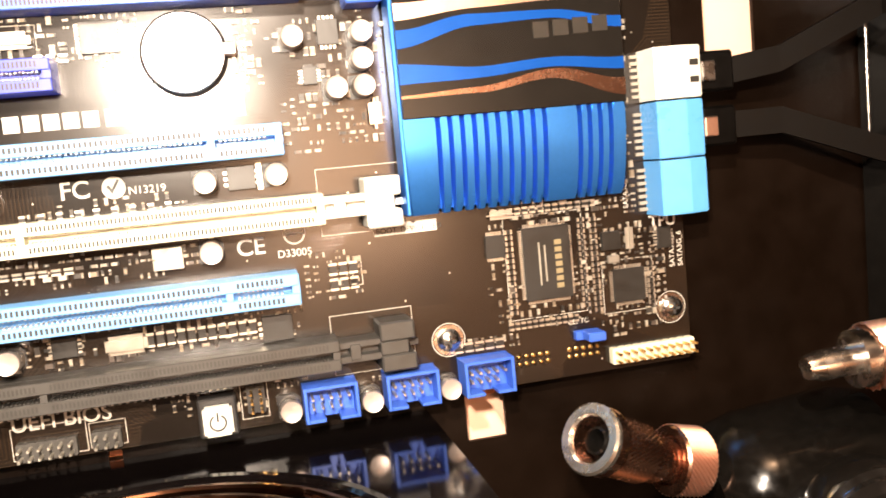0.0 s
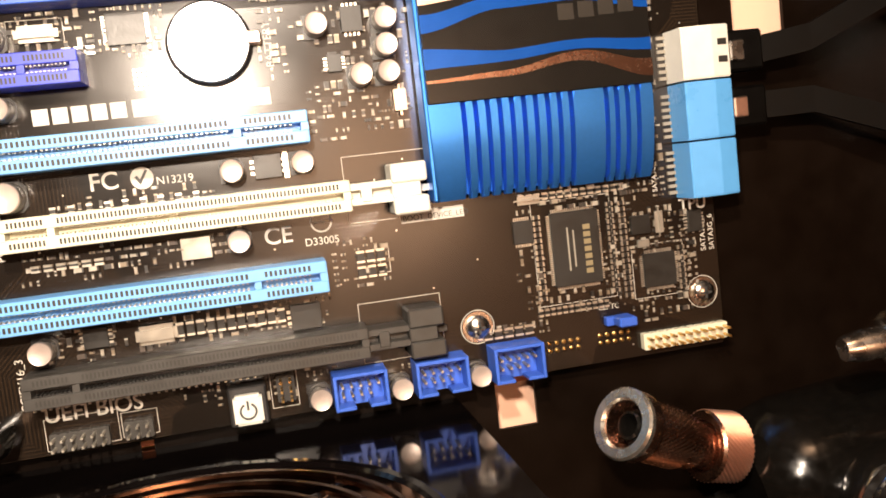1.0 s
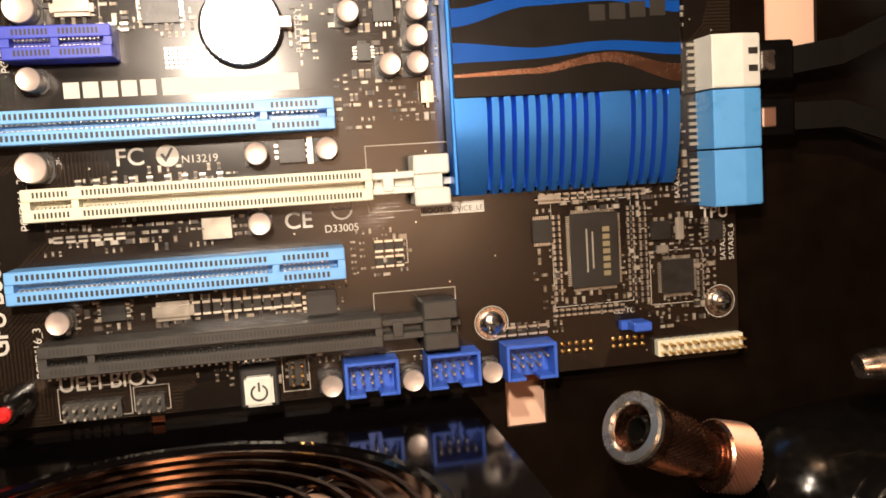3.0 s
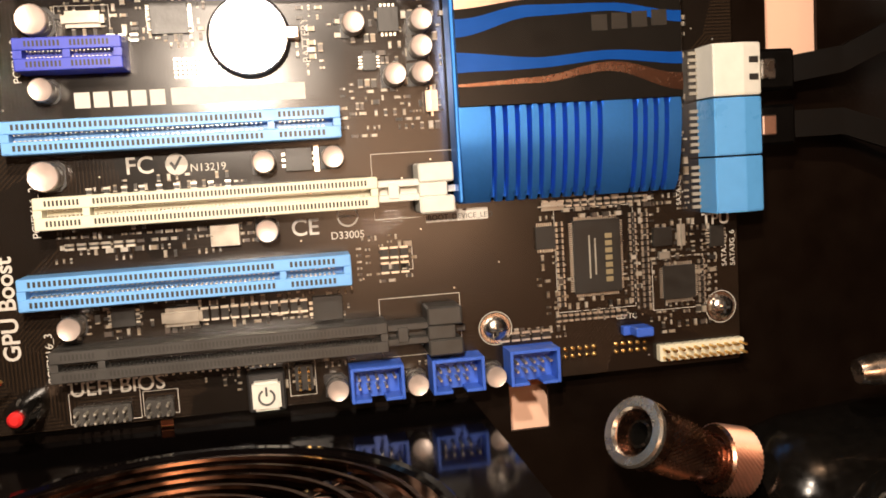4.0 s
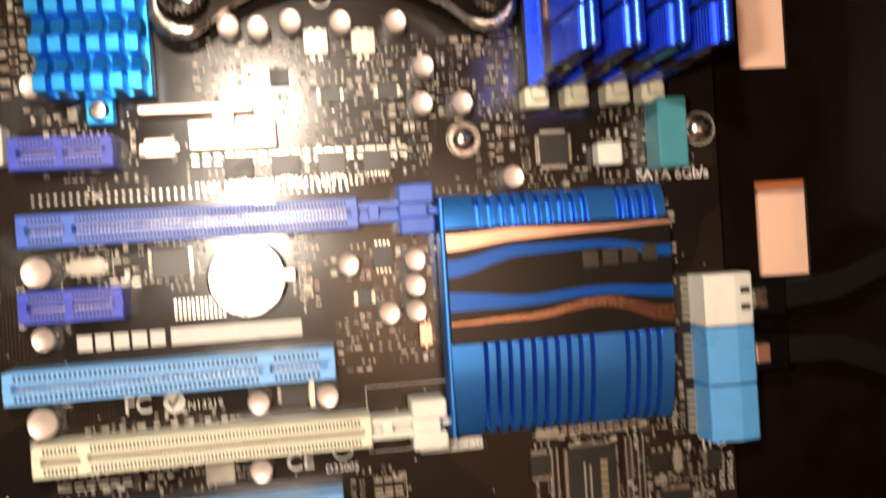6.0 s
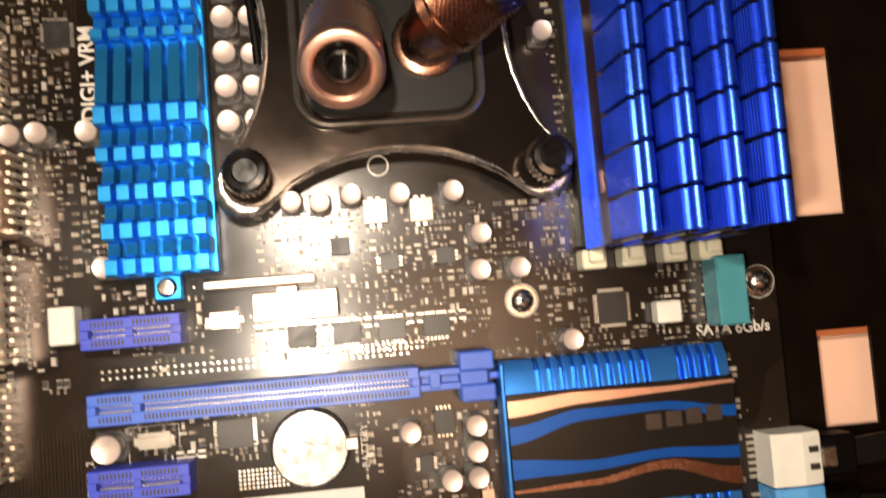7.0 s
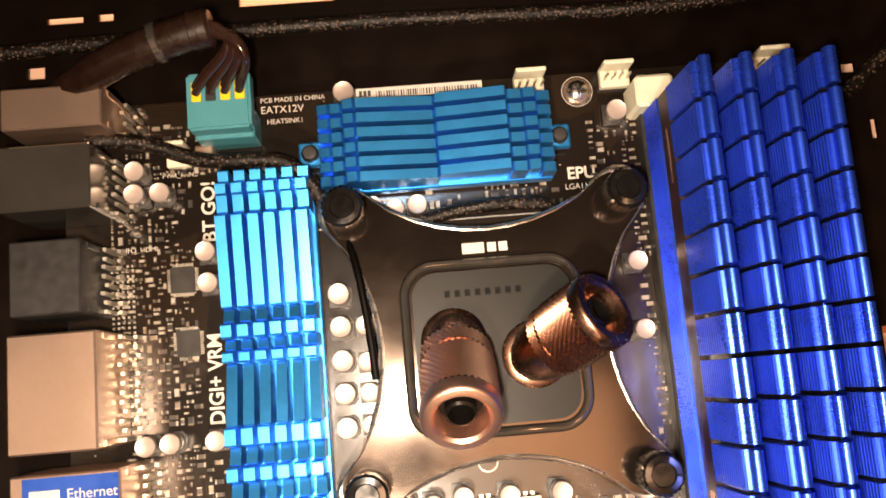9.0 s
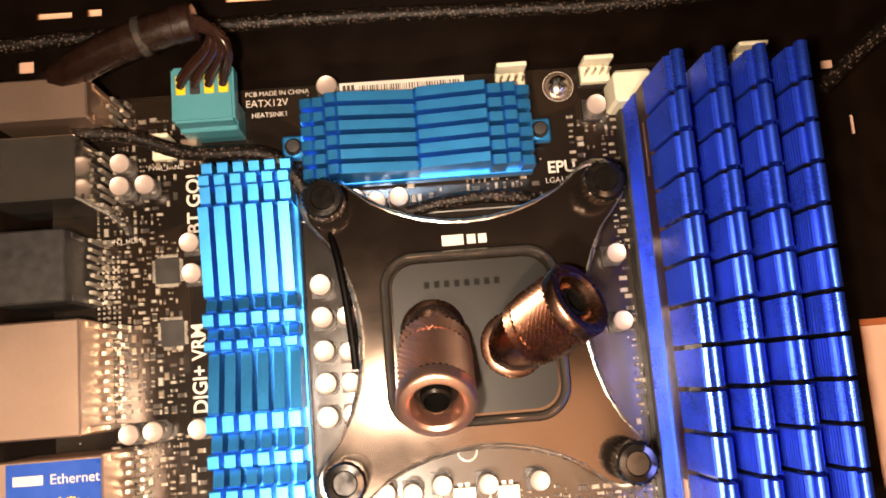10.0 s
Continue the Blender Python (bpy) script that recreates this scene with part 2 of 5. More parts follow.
def box(bm, a0, a1, b0, b1, h0, h1, bevel=0.0, mi=0, seg=1):
    r = bmesh.ops.create_cube(bm, size=1)
    vs = r["verts"]
    bmesh.ops.scale(bm, vec=(a1 - a0, b1 - b0, h1 - h0), verts=vs)
    bmesh.ops.translate(bm, vec=((a0 + a1) / 2, (b0 + b1) / 2, (h0 + h1) / 2), verts=vs)
    fs = list({f for v in vs for f in v.link_faces})
    for f in fs:
        f.material_index = mi
    if bevel:
        es = list({e for v in vs for e in v.link_edges})
        r = bmesh.ops.bevel(bm, geom=es, offset=bevel, segments=seg, affect="EDGES", material=-1)
    return bm


def fast_boxes(name, boxes, material, parent, label="", kind="", turns=None):
    """Many plain boxes in one mesh; each row: a0 a1 b0 b1 h0 h1."""
    v, f = [], []
    for i, (a0, a1, b0, b1, h0, h1) in enumerate(boxes):
        k = len(v)
        ca, cb = (a0 + a1) / 2, (b0 + b1) / 2
        t = turns[i] if turns else 0
        c, s = math.cos(t), math.sin(t)
        for h in (h0, h1):
            for a, b in ((a0, b0), (a1, b0), (a1, b1), (a0, b1)):
                x, y = a - ca, b - cb
                v.append(((ca + x * c - y * s) * MM, (cb + x * s + y * c) * MM, h * MM))
        f += [(k + 3, k + 2, k + 1, k), (k + 4, k + 5, k + 6, k + 7), (k, k + 1, k + 5, k + 4), (k + 1, k + 2, k + 6, k + 5), (k + 2, k + 3, k + 7, k + 6), (k + 3, k, k + 4, k + 7)]
    me = bpy.data.meshes.new(name)
    me.from_pydata(v, [], f)
    me.materials.append(material)
    ob = new(name, me)
    ob.parent = parent
    return tagged(ob, label, kind=kind)


def lathe(bm, profile, seg=24, at=(0, 0, 0), axis=(0, 0, 1), mi=0, mats=None):
    """A turned body: profile of (radius, height), along axis from at."""
    q = Vector((0, 0, 1)).rotation_difference(Vector(axis).normalized()).to_matrix()
    at = Vector(at)
    rings = []
    for r, h in profile:
        if r <= 1e-6:
            rings.append([bm.verts.new(at + q @ Vector((0, 0, h)))])
        else:
            rings.append([bm.verts.new(at + q @ Vector((r * math.cos(2 * math.pi * i / seg), r * math.sin(2 * math.pi * i / seg), h))) for i in range(seg)])
    for j in range(len(rings) - 1):
        p, n2 = rings[j], rings[j + 1]
        for i in range(seg):
            k = (i + 1) % seg
            if len(p) == 1 and len(n2) == 1:
                continue
            if len(p) == 1:
                fc = bm.faces.new((p[0], n2[i], n2[k]))
            elif len(n2) == 1:
                fc = bm.faces.new((p[i], p[k], n2[0]))
            else:
                fc = bm.faces.new((p[i], p[k], n2[k], n2[i]))
            fc.material_index = mats[j] if mats else mi
    return bm


def slab(bm, outline, h0, h1, bevel=0.0, mi=0, seg=2):
    """A flat body with the given outline (anticlockwise), from h0 to h1."""
    lo = [bm.verts.new((a, b, h0)) for a, b in outline]
    hi = [bm.verts.new((a, b, h1)) for a, b in outline]
    n = len(outline)
    bm.faces.new(lo[::-1]).material_index = mi
    top = bm.faces.new(hi)
    top.material_index = mi
    for i in range(n):
        bm.faces.new((lo[i], lo[(i + 1) % n], hi[(i + 1) % n], hi[i])).material_index = mi
    if bevel:
        bmesh.ops.bevel(bm, geom=list(top.edges), offset=bevel, segments=seg, affect="EDGES", material=-1)
    return bm


def rounded(a0, a1, b0, b1, r, n=6):
    pts = []
    for ca, cb, s in ((a1 - r, b0 + r, -90), (a1 - r, b1 - r, 0), (a0 + r, b1 - r, 90), (a0 + r, b0 + r, 180)):
        for i in range(n + 1):
            t = radians(s + 90 * i / n)
            pts.append((ca + r * math.cos(t), cb + r * math.sin(t)))
    return pts


def tube(name, points, radius, material, parent=None, label="", category="", smooth_seg=6, group=""):
    """A cable or hose along points (a, b, h)."""
    cu = bpy.data.curves.new(name, "CURVE")
    cu.dimensions, cu.bevel_depth, cu.bevel_resolution, cu.resolution_u = "3D", radius * MM, 3, smooth_seg
    sp = cu.splines.new("NURBS")
    sp.points.add(len(points) - 1)
    sp.use_endpoint_u, sp.order_u = True, 4
    for p, (a, b, h) in zip(sp.points, points):
        p.co = (a * MM, b * MM, h * MM, 1)
    cu.use_fill_caps = True
    tmp = bpy.data.objects.new(name, cu)
    scene.collection.objects.link(tmp)
    me = bpy.data.meshes.new_from_object(tmp.evaluated_get(bpy.context.evaluated_depsgraph_get()))
    bpy.data.objects.remove(tmp)
    bpy.data.curves.remove(cu)
    me.materials.clear()
    me.materials.append(material)
    me.polygons.foreach_set("use_smooth", [True] * len(me.polygons))
    ob = new(name, me)
    if parent:
        ob.parent = parent
    else:
        ob.matrix_basis = BOARD
    return tagged(ob, label, category, group)


def text(words, a, b, size, parent, h=0.06, turn=0, material=None, name="printed_text", squeeze=1.0, bold=0.0):
    cu = bpy.data.curves.new(name, "FONT")
    cu.body, cu.size, cu.extrude, cu.offset = words, size * MM, 0.02 * MM, bold * MM
    cu.align_x, cu.align_y = "LEFT", "BOTTOM_BASELINE"
    tmp = bpy.data.objects.new(name, cu)
    scene.collection.objects.link(tmp)
    me = bpy.data.meshes.new_from_object(tmp.evaluated_get(bpy.context.evaluated_depsgraph_get()))
    bpy.data.objects.remove(tmp)
    bpy.data.curves.remove(cu)
    me.transform(Matrix.Diagonal((squeeze, 1, 1, 1)))
    me.materials.clear()
    me.materials.append(material or M_SILK)
    return put(name, me, parent, a, b, h, turn)


def holed_plate(bm, a0, a1, b0, b1, h0, h1, holes, mi=0):
    """A plate with rectangular openings that go through it."""
    xs = sorted({a0, a1, *[q for o in holes for q in o[:2]]})
    ys = sorted({b0, b1, *[q for o in holes for q in o[2:]]})
    def open_at(i, j):
        if i < 0 or j < 0 or i >= len(xs) - 1 or j >= len(ys) - 1:
            return True
        x, y = (xs[i] + xs[i + 1]) / 2, (ys[j] + ys[j + 1]) / 2
        return any(o[0] < x < o[1] and o[2] < y < o[3] for o in holes)
    for i in range(len(xs) - 1):
        for j in range(len(ys) - 1):
            if open_at(i, j):
                continue
            x0, x1, y0, y1 = xs[i], xs[i + 1], ys[j], ys[j + 1]
            def quad(*p):
                bm.faces.new([bm.verts.new(q) for q in p]).material_index = mi
            quad((x0, y0, h1), (x1, y0, h1), (x1, y1, h1), (x0, y1, h1))
            quad((x0, y1, h0), (x1, y1, h0), (x1, y0, h0), (x0, y0, h0))
            if open_at(i - 1, j):
                quad((x0, y0, h0), (x0, y0, h1), (x0, y1, h1), (x0, y1, h0))
            if open_at(i + 1, j):
                quad((x1, y1, h0), (x1, y1, h1), (x1, y0, h1), (x1, y0, h0))
            if open_at(i, j - 1):
                quad((x1, y0, h0), (x1, y0, h1), (x0, y0, h1), (x0, y0, h0))
            if open_at(i, j + 1):
                quad((x0, y1, h0), (x0, y1, h1), (x1, y1, h1), (x1, y1, h0))
    bmesh.ops.remove_doubles(bm, verts=bm.verts, dist=0.001)
    return bm


def structure(name, bm, material, label):
    ob = new(name, mesh_of(name, bm, material))
    ob.matrix_basis = BOARD
    return tagged(ob, label, "case panel", kind="structure")


# ---------------------------------------------------------------- the case
FLOOR = -12.0
HOLES = [(256, 274, 87, 117.5), (253.5, 270, 154, 208.5), (166.4, 179, -24.5, -8.6), (61.8, 65.6, -20, -9.2), (-12, 0, 331.2, 333.8), (5, 10, 331.2, 334.2), (52, 84, 333, 337), (-19, -13, 312.5, 317), (-2, 4, 312.5, 316), (253.5, 258.5, 294.6, 298), (260.6, 262.8, 271, 278)]
structure("wall_tray", holed_plate(bmesh.new(), -40, 420, -130, 345, -9.5, -8, HOLES), M_CASE, "black painted steel motherboard tray with cable cut-outs")
# orange strips stand in for the shaded band atop four cut-outs
bm = bmesh.new()
for a0, a1, b0, b1 in HOLES[:4]:
    box(bm, a0 - 0.5, a1 + 0.5, b1 - 2.2, b1 + 0.4, -14, -9.6, 0.2)
structure("trim_shade_cutouts", bm, M_ORANGE, "orange strips over the cable cut-outs, standing in for shade on the wall behind")
structure("wall_behind", box(bmesh.new(), -60, 440, -150, 380, -21, -17), M_PEACH, "peach coloured wall behind the open tray")
FAN = (76.0, 78.0, 57.0)
bm = holed_plate(bmesh.new(), -40, 154, -7.8, 300, -3, 0, [(FAN[0] - 60, FAN[0] + 60, FAN[1] - 60, FAN[1] + 60)])
N = 80
rims = []
for i in range(N):
    t = 2 * math.pi * (i + 0.5) / N
    c, s = math.cos(t), math.sin(t)
    k = 60 / max(abs(c), abs(s))
    rims.append([bm.verts.new((FAN[0] + q * c, FAN[1] + q * s, h)) for q, h in ((FAN[2], -3), (FAN[2], 0), (k, 0), (k, -3))])
for p, q in zip(rims, rims[1:] + rims[:1]):
    for i in range(3):
        bm.faces.new((p[i], p[i + 1], q[i + 1], q[i]))
for v in bm.verts:
    v.co.y = -v.co.y
bmesh.ops.reverse_faces(bm, faces=bm.faces)
ob = new("floor", mesh_of("floor", bm, M_FLOOR))
ob.matrix_basis = pose(0, 0, FLOOR * MM)
tagged(ob, "glossy black acrylic floor of the case with a fan opening and cut-outs", "floor", kind="structure")
bm = box(bmesh.new(), 88, 152, -150, -18, -20, -16)
ob = new("floor_base", mesh_of("floor_base", bm, M_PEACH))
ob.matrix_basis = pose(0, 0, FLOOR * MM)
tagged(ob, "peach coloured surface below the case floor", "floor", kind="structure")
bm = box(bmesh.new(), -40, 163, -300, 7.5, -30, -26)
ob = new("floor_under", mesh_of("floor_under", bm, M_CASE))
ob.matrix_basis = pose(0, 0, FLOOR * MM)
tagged(ob, "black painted sheet below the fan opening", "floor", kind="structure")
bm = box(bmesh.new(), 163.2, 400, -300, 7.5, -100, -96)
ob = new("floor_low", mesh_of("floor_low", bm, M_CASE))
ob.matrix_basis = pose(0, 0, FLOOR * MM)
tagged(ob, "black painted bottom of the case", "floor", kind="structure")

# ---------------------------------------------------------------- motherboard
board = thing("motherboard", label="black-brown full-size motherboard with blue slots, screwed to the tray", category="motherboard")
part("circuit_board", slab(bmesh.new(), rounded(-4, 240, -6.6, 298.4, 1.2, 3), -1.6, 0, 0.0), M_PCB, board, "dark brown lacquered circuit board")


def capacitor_mesh(r, h):
    bm = bmesh.new()
    lathe(bm, [(r * 1.0, 0.9), (r, 1.8), (r * 0.93, 2.2), (r, 2.6), (r, h - 0.35), (r * 0.94, h), (r * 0.86, h - 0.12), (0, h - 0.1)], 20, mats=[1, 1, 1, 1, 0, 0, 0])
    return mesh_of("capacitor", bm, [M_CAP, M_CAPSIDE], True)


def capacitor_foot(r):
    return mesh_of("foot", slab(bmesh.new(), [(-r, -r), (r * 0.6, -r), (r, -r * 0.6), (r, r * 0.6), (r * 0.6, r), (-r, r)], 0.03, 1.0), M_BLACK)


CAPS = {}
def capacitor(a, b, r=3.1, h=8.0):
    if (r, h) not in CAPS:
        CAPS[(r, h)] = capacitor_mesh(r, h), capacitor_foot(r * 1.06)
    c = put("capacitor", CAPS[(r, h)][0], board, a, b, 0)
    put("foot", CAPS[(r, h)][1], c)
    return c


for a, b in ((43.4, 22.2), (113.2, -1.9), (136.1, -2.7), (159.1, -2.7), (97.1, 44.6), (97.6, 63.5), (116.5, 63.8), (42.5, 85.4), (135.3, 85.7), (142.9, 85.8), (143.1, 93.1), (143.5, 100.3), (124.7, 100.1),
             (20, 274.7), (19.7, 267.5), (27.5, 267.4), (40.6, 248.1), (41, 238.4), (20.7, 191.2), (27.9, 191.4), (41.3, 191.1), (92.6, 258.1), (99.2, 256.6), (106.3, 257.5),
             (172.7, 234.6), (172.5, 213.5), (95.9, 167.7), (103.9, 167), (112.9, 168.7), (126.7, 168), (142.2, 167.8), (149.3, 154.9), (148.3, 144.4), (159.8, 144.2), (43.8, 152.9), (173.5, 122.2)):
    capacitor(a, b)
for a, b in ((40.9, 63.0), (41.9, 103.4)):
    capacitor(a, b, 4.0, 8.0)
for b in (231.7, 221.6, 211.4, 201.6, 191.5):
    capacitor(80.2, b, 3.3, 8.0)
for b in (221.6, 210.6, 201.4, 191.8):
    capacitor(87.6, b, 3.0, 8.0)
capacitor(85.8, 296.0, 3.4, 6.0)
capacitor(171.8, 283.2, 3.3, 7.0)


# expansion slots
def slot_mesh(a0, a1, w, key, top=11.0):
    """Body with a long groove, a key bar and end walls."""
    bm = bmesh.new()
    g = 1.0
    box(bm, a0, a1, 0, w, 0.05, top - 5)
    box(bm, a0, a1, 0, w / 2 - g, top - 5, top, 0.25)
    box(bm, a0, a1, w / 2 + g, w, top - 5, top, 0.25)
    box(bm, a0, a0 + 2.2, w / 2 - g, w / 2 + g, top - 5, top - 0.1)
    box(bm, a1 - 2.0, a1, w / 2 - g, w / 2 + g, top - 5, top - 0.1)
    box(bm, key - 0.9, key + 0.9, w / 2 - g, w / 2 + g, top - 5, top - 0.15)
    return bm


def slot_contacts(a0, a1, w, key, pitch, top=11.0):
    dark, gold = [], []
    n = int((a1 - a0 - 5.5) / pitch)
    for i in range(n):
        a = a0 + 3.2 + i * pitch
        if abs(a - key) < pitch * 1.3:
            continue
        for b in (0.9, w - 2.3):
            dark.append((a - pitch * 0.28, a + pitch * 0.28, b, b + 1.5, top - 0.5, top + 0.04))
        for b in (w / 2 - 1.0, w / 2 + 0.65):
            gold.append((a - pitch * 0.2, a + pitch * 0.2, b, b + 0.35, top - 4.8, top - 1.2))
    return dark, gold


def slot(name, label, a0, a1, b0, w, key, pitch, material, slit, latch=None):
    body = part(name, slot_mesh(a0, a1, w, key), material, board, label, at=(0, b0, 0))
    dark, gold = slot_contacts(a0, a1, w, key, pitch)
    fast_boxes("contact_openings", dark, slit, body, kind="stuff")
    fast_boxes("contact_pins", gold, M_CHIP if material is M_GREY else M_LEAD, body, kind="stuff")
    if latch:
        for piece, dims in (("latch_arm", (a1 - 0.2, 140, w / 2 - 3.0, w / 2 - 1.1, 0.05, 9.0, 0.2)), ("latch_arm", (a1 - 0.2, 140, w / 2 + 1.1, w / 2 + 3.0, 0.05, 9.0, 0.2)),
                            ("latch_floor", (a1 - 0.2, 140, w / 2 - 1.1, w / 2 + 1.1, 0.05, 5.5, 0.1)), ("latch_bridge", (131, 134, w / 2 - 2.2, w / 2 + 2.2, 5, 9.4, 0.2)),
                            ("latch_cheek", (139.5, 149.5, -2.6, 2.2, 0.05, 10.6, 0.5)), ("latch_cheek", (139.5, 149.5, w - 2.4, w + 3.0, 0.05, 10.6, 0.5)),
                            ("latch_tongue", (139.5, 147.5, 2.2, w - 2.4, 0.05, 10.2, 0.3)), ("latch_hook", (147.3, 151.2, 3.0, w - 3.6, 0.05, 5.0, 0.2))):
            part(piece, box(bmesh.new(), *dims), latch, body)
    return body


P = 20.32
slot("short_slot", "deep blue short expansion slot", 37.6, 64.2, 8.6 + 6 * P, 8.4, 50.5, 1.0, M_DBLUE, M_SLIT)
slot("short_slot", "deep blue short expansion slot", 37.6, 64.2, 8.6 + 4 * P, 8.4, 50.5, 1.0, M_DBLUE, M_SLIT)
slot("long_slot", "mid blue long expansion slot with latch", 38.4, 128, 8.4 + 5 * P, 8.5, 51.5, 1.0, M_MBLUE, M_SLIT, M_MBLUE)
slot("long_slot", "ivory long expansion slot with white latch", 38.4, 128, 8.4 + 2 * P, 8.5, 51.5, 1.0, M_IVORY, M_SLIT, M_WHITE)
slot("long_slot", "dark grey long expansion slot with latch", 38.4, 128, 8.4, 8.5, 51.5, 1.0, M_GREY, M_SLIT, M_GREY)
slot("wide_slot", "light blue expansion slot", 32.4, 119.1, 28.2, 8.6, 100.5, 1.27, M_PCI, M_SLIT)
slot("wide_slot", "light blue expansion slot", 32.4, 119.1, 28.2 + 2 * P, 8.6, 100.5, 1.27, M_PCI, M_SLIT)


# pin headers with shrouds
def shroud(a0, a1, b0, b1, h, material, name="pin_header", label=""):
    bm = bmesh.new()
    box(bm, a0, a1, b0, b1, 0.05, 2.2)
    t = 1.0
    box(bm, a0, a0 + t, b0, b1, 2.2, h, 0.15)
    box(bm, a1 - t, a1, b0, b1, 2.2, h, 0.15)
    box(bm, a0 + t, a1 - t, b1 - t, b1, 2.2, h, 0.15)
    m = (a0 + a1) / 2
    box(bm, a0 + t, m - 2, b0, b0 + t, 2.2, h, 0.15)
    box(bm, m + 2, a1 - t, b0, b0 + t, 2.2, h, 0.15)
    body = part(name, bm, material, board, label)
    pins = [(a - 0.32, a + 0.32, b - 0.32, b + 0.32, 2.2, h - 1.2) for i in range(5) for a in [m - 5.08 + 2.54 * i] for b in ((b0 + b1) / 2 - 1.27, (b0 + b1) / 2 + 1.27) if not (i == 4 and b < (b0 + b1) / 2)]
    fast_boxes("pins", pins, M_LEAD, body, kind="stuff")


shroud(116.8, 132.1, -5.9, 4.2, 9, M_USB, label="violet blue shrouded header")
shroud(140.2, 155.6, -5.9, 4.2, 9, M_USB, label="violet blue shrouded header")
shroud(163.2, 178.3, -5.9, 4.6, 9, M_USB, label="violet blue shrouded header")


def bare_header(a0, b0, cols, rows, material=None, h=8.0, pin=None, name="pin_row", pitch=2.54, label=""):
    outline = []
    for i in range(cols):
        x = a0 + i * pitch
        outline += [(x + 0.02, b0 + 0.3), (x + 0.4, b0), (x + pitch - 0.4, b0), (x + pitch - 0.02, b0 + 0.3)]
    top_b = 2 * b0 + rows * pitch
    bm = slab(bmesh.new(), outline + [(x, top_b - y) for x, y in reversed(outline)], 0.05, 2.5)
    body = part(name, bm, material or M_BLACK, board, label)
    fast_boxes("pins", [(a0 + (i + 0.5) * pitch - 0.32, a0 + (i + 0.5) * pitch + 0.32, b0 + (j + 0.5) * pitch - 0.32, b0 + (j + 0.5) * pitch + 0.32, 2.5, h) for i in range(cols) for j in range(rows)], pin or M_LEAD, body, kind="stuff")
    return body


bare_header(212.0, -4.6, 11, 2, M_IVORY, 6.5, M_GOLD, label="cream coloured double pin row")
bare_header(41, -5.6, 6, 2, M_GREY, 6.5, label="smoky pin header")
bare_header(60, -5.4, 3, 2, M_GREY, 6.0, label="smoky pin header")
bare_header(101.5, -2.0, 2, 3, M_BLACK, 7.0, M_GOLD, label="pin block with gold pins")
for a0, n in ((182.6, 5), (198.9, 5)):
    bm = bmesh.new()
    for i in range(n):
        for j in range(2):
            lathe(bm, [(0.75, 0.02), (0.75, 0.25), (0.4, 0.5), (0, 0.55)], 10, (a0 + i * 2.3, -0.6 + j * 2.3, 0))
    part("gold_pads", bm, M_GOLD, board, "rows of gold solder pads", kind="stuff")
part("jumper", box(box(bmesh.new(), 200.6, 208.4, 4.6, 7.4, 0.05, 2.4, 0.2), 202.6, 208.2, 4.8, 7.6, 2.4, 8.0, 0.4), M_MBLUE, board, "small bright blue jumper cap")

# power button
b = part("power_button", box(bmesh.new(), 88.2, 98.6, -6.2, 4.8, 0.05, 5.5, 0.5), M_BLACK, board, "square power button with white cap")
part("cap", box(bmesh.new(), 89.5, 97.3, -5.2, 3.0, 5.5, 9.0, 0.7, seg=2), M_WHITE, b, "white button cap")
bm = bmesh.new()
for i in range(20):
    t = radians(125 + 290 * i / 19)
    box(bm, 93.4 + 2.1 * math.cos(t) - 0.3, 93.4 + 2.1 * math.cos(t) + 0.3, -1.3 + 2.1 * math.sin(t) - 0.3, -1.3 + 2.1 * math.sin(t) + 0.3, 9.0, 9.08)
box(bm, 93.1, 93.7, -1.0, 1.6, 9.0, 9.08)
part("power_symbol", bm, M_BAR, b)


# flat chips with leads
def chip(a0, a1, b0, b1, h=1.4, sides="lrtb", pitch=0.8, name="chip", label="", marks=True):
    body = part(name, box(bmesh.new(), a0, a1, b0, b1, 0.25, h, 1.1 if name == "crystal" else 0.15, seg=2 if name == "crystal" else 1), M_CAN if name in ("crystal", "inductor") else M_CHIP, board, label)
    leads = []
    for s, lo, hi in (("l", b0, b1), ("r", b0, b1), ("t", a0, a1), ("b", a0, a1)):
        if s not in sides:
            continue
        n = int((hi - lo - 0.8) / pitch)
        for i in range(n):
            c = (lo + hi) / 2 + (i - (n - 1) / 2) * pitch
            q = pitch * 0.27
            if s == "l":
                leads.append((a0 - 1.0, a0 + 0.05, c - q, c + q, 0.03, 0.5))
            if s == "r":
                leads.append((a1 - 0.05, a1 + 1.0, c - q, c + q, 0.03, 0.5))
            if s == "t":
                leads.append((c - q, c + q, b1 - 0.05, b1 + 1.0, 0.03, 0.5))
            if s == "b":
                leads.append((c - q, c + q, b0 - 1.0, b0 + 0.05, 0.03, 0.5))
    fast_boxes("leads", leads, M_LEAD, body, kind="stuff")
    return body


c = chip(186.4, 201.2, 18.4, 40.6, 1.6, pitch=0.62, label="large square-edged controller chip with fine leads")
for i in range(7):
    part("marking", box(bmesh.new(), 196.2, 198.4, 0, 1.5, 1.6, 1.63), M_GOLDTXT, c, at=(0, 21.6 + 2.2 * i, 0))
fast_boxes("print_bar", [(191.0, 191.5, 23, 36, 1.6, 1.63), (192.8, 193.3, 24, 35, 1.6, 1.63)], M_CHIPTXT, c)
chip(214.8, 225.2, 14.2, 24.6, 1.2, pitch=0.6, label="small square chip")
chip(28.0, 35.6, 236.6, 244.8, 1.0, pitch=0.55, label="square regulator chip")
chip(29.2, 36.4, 216.8, 225.0, 1.0, pitch=0.55, label="square regulator chip")
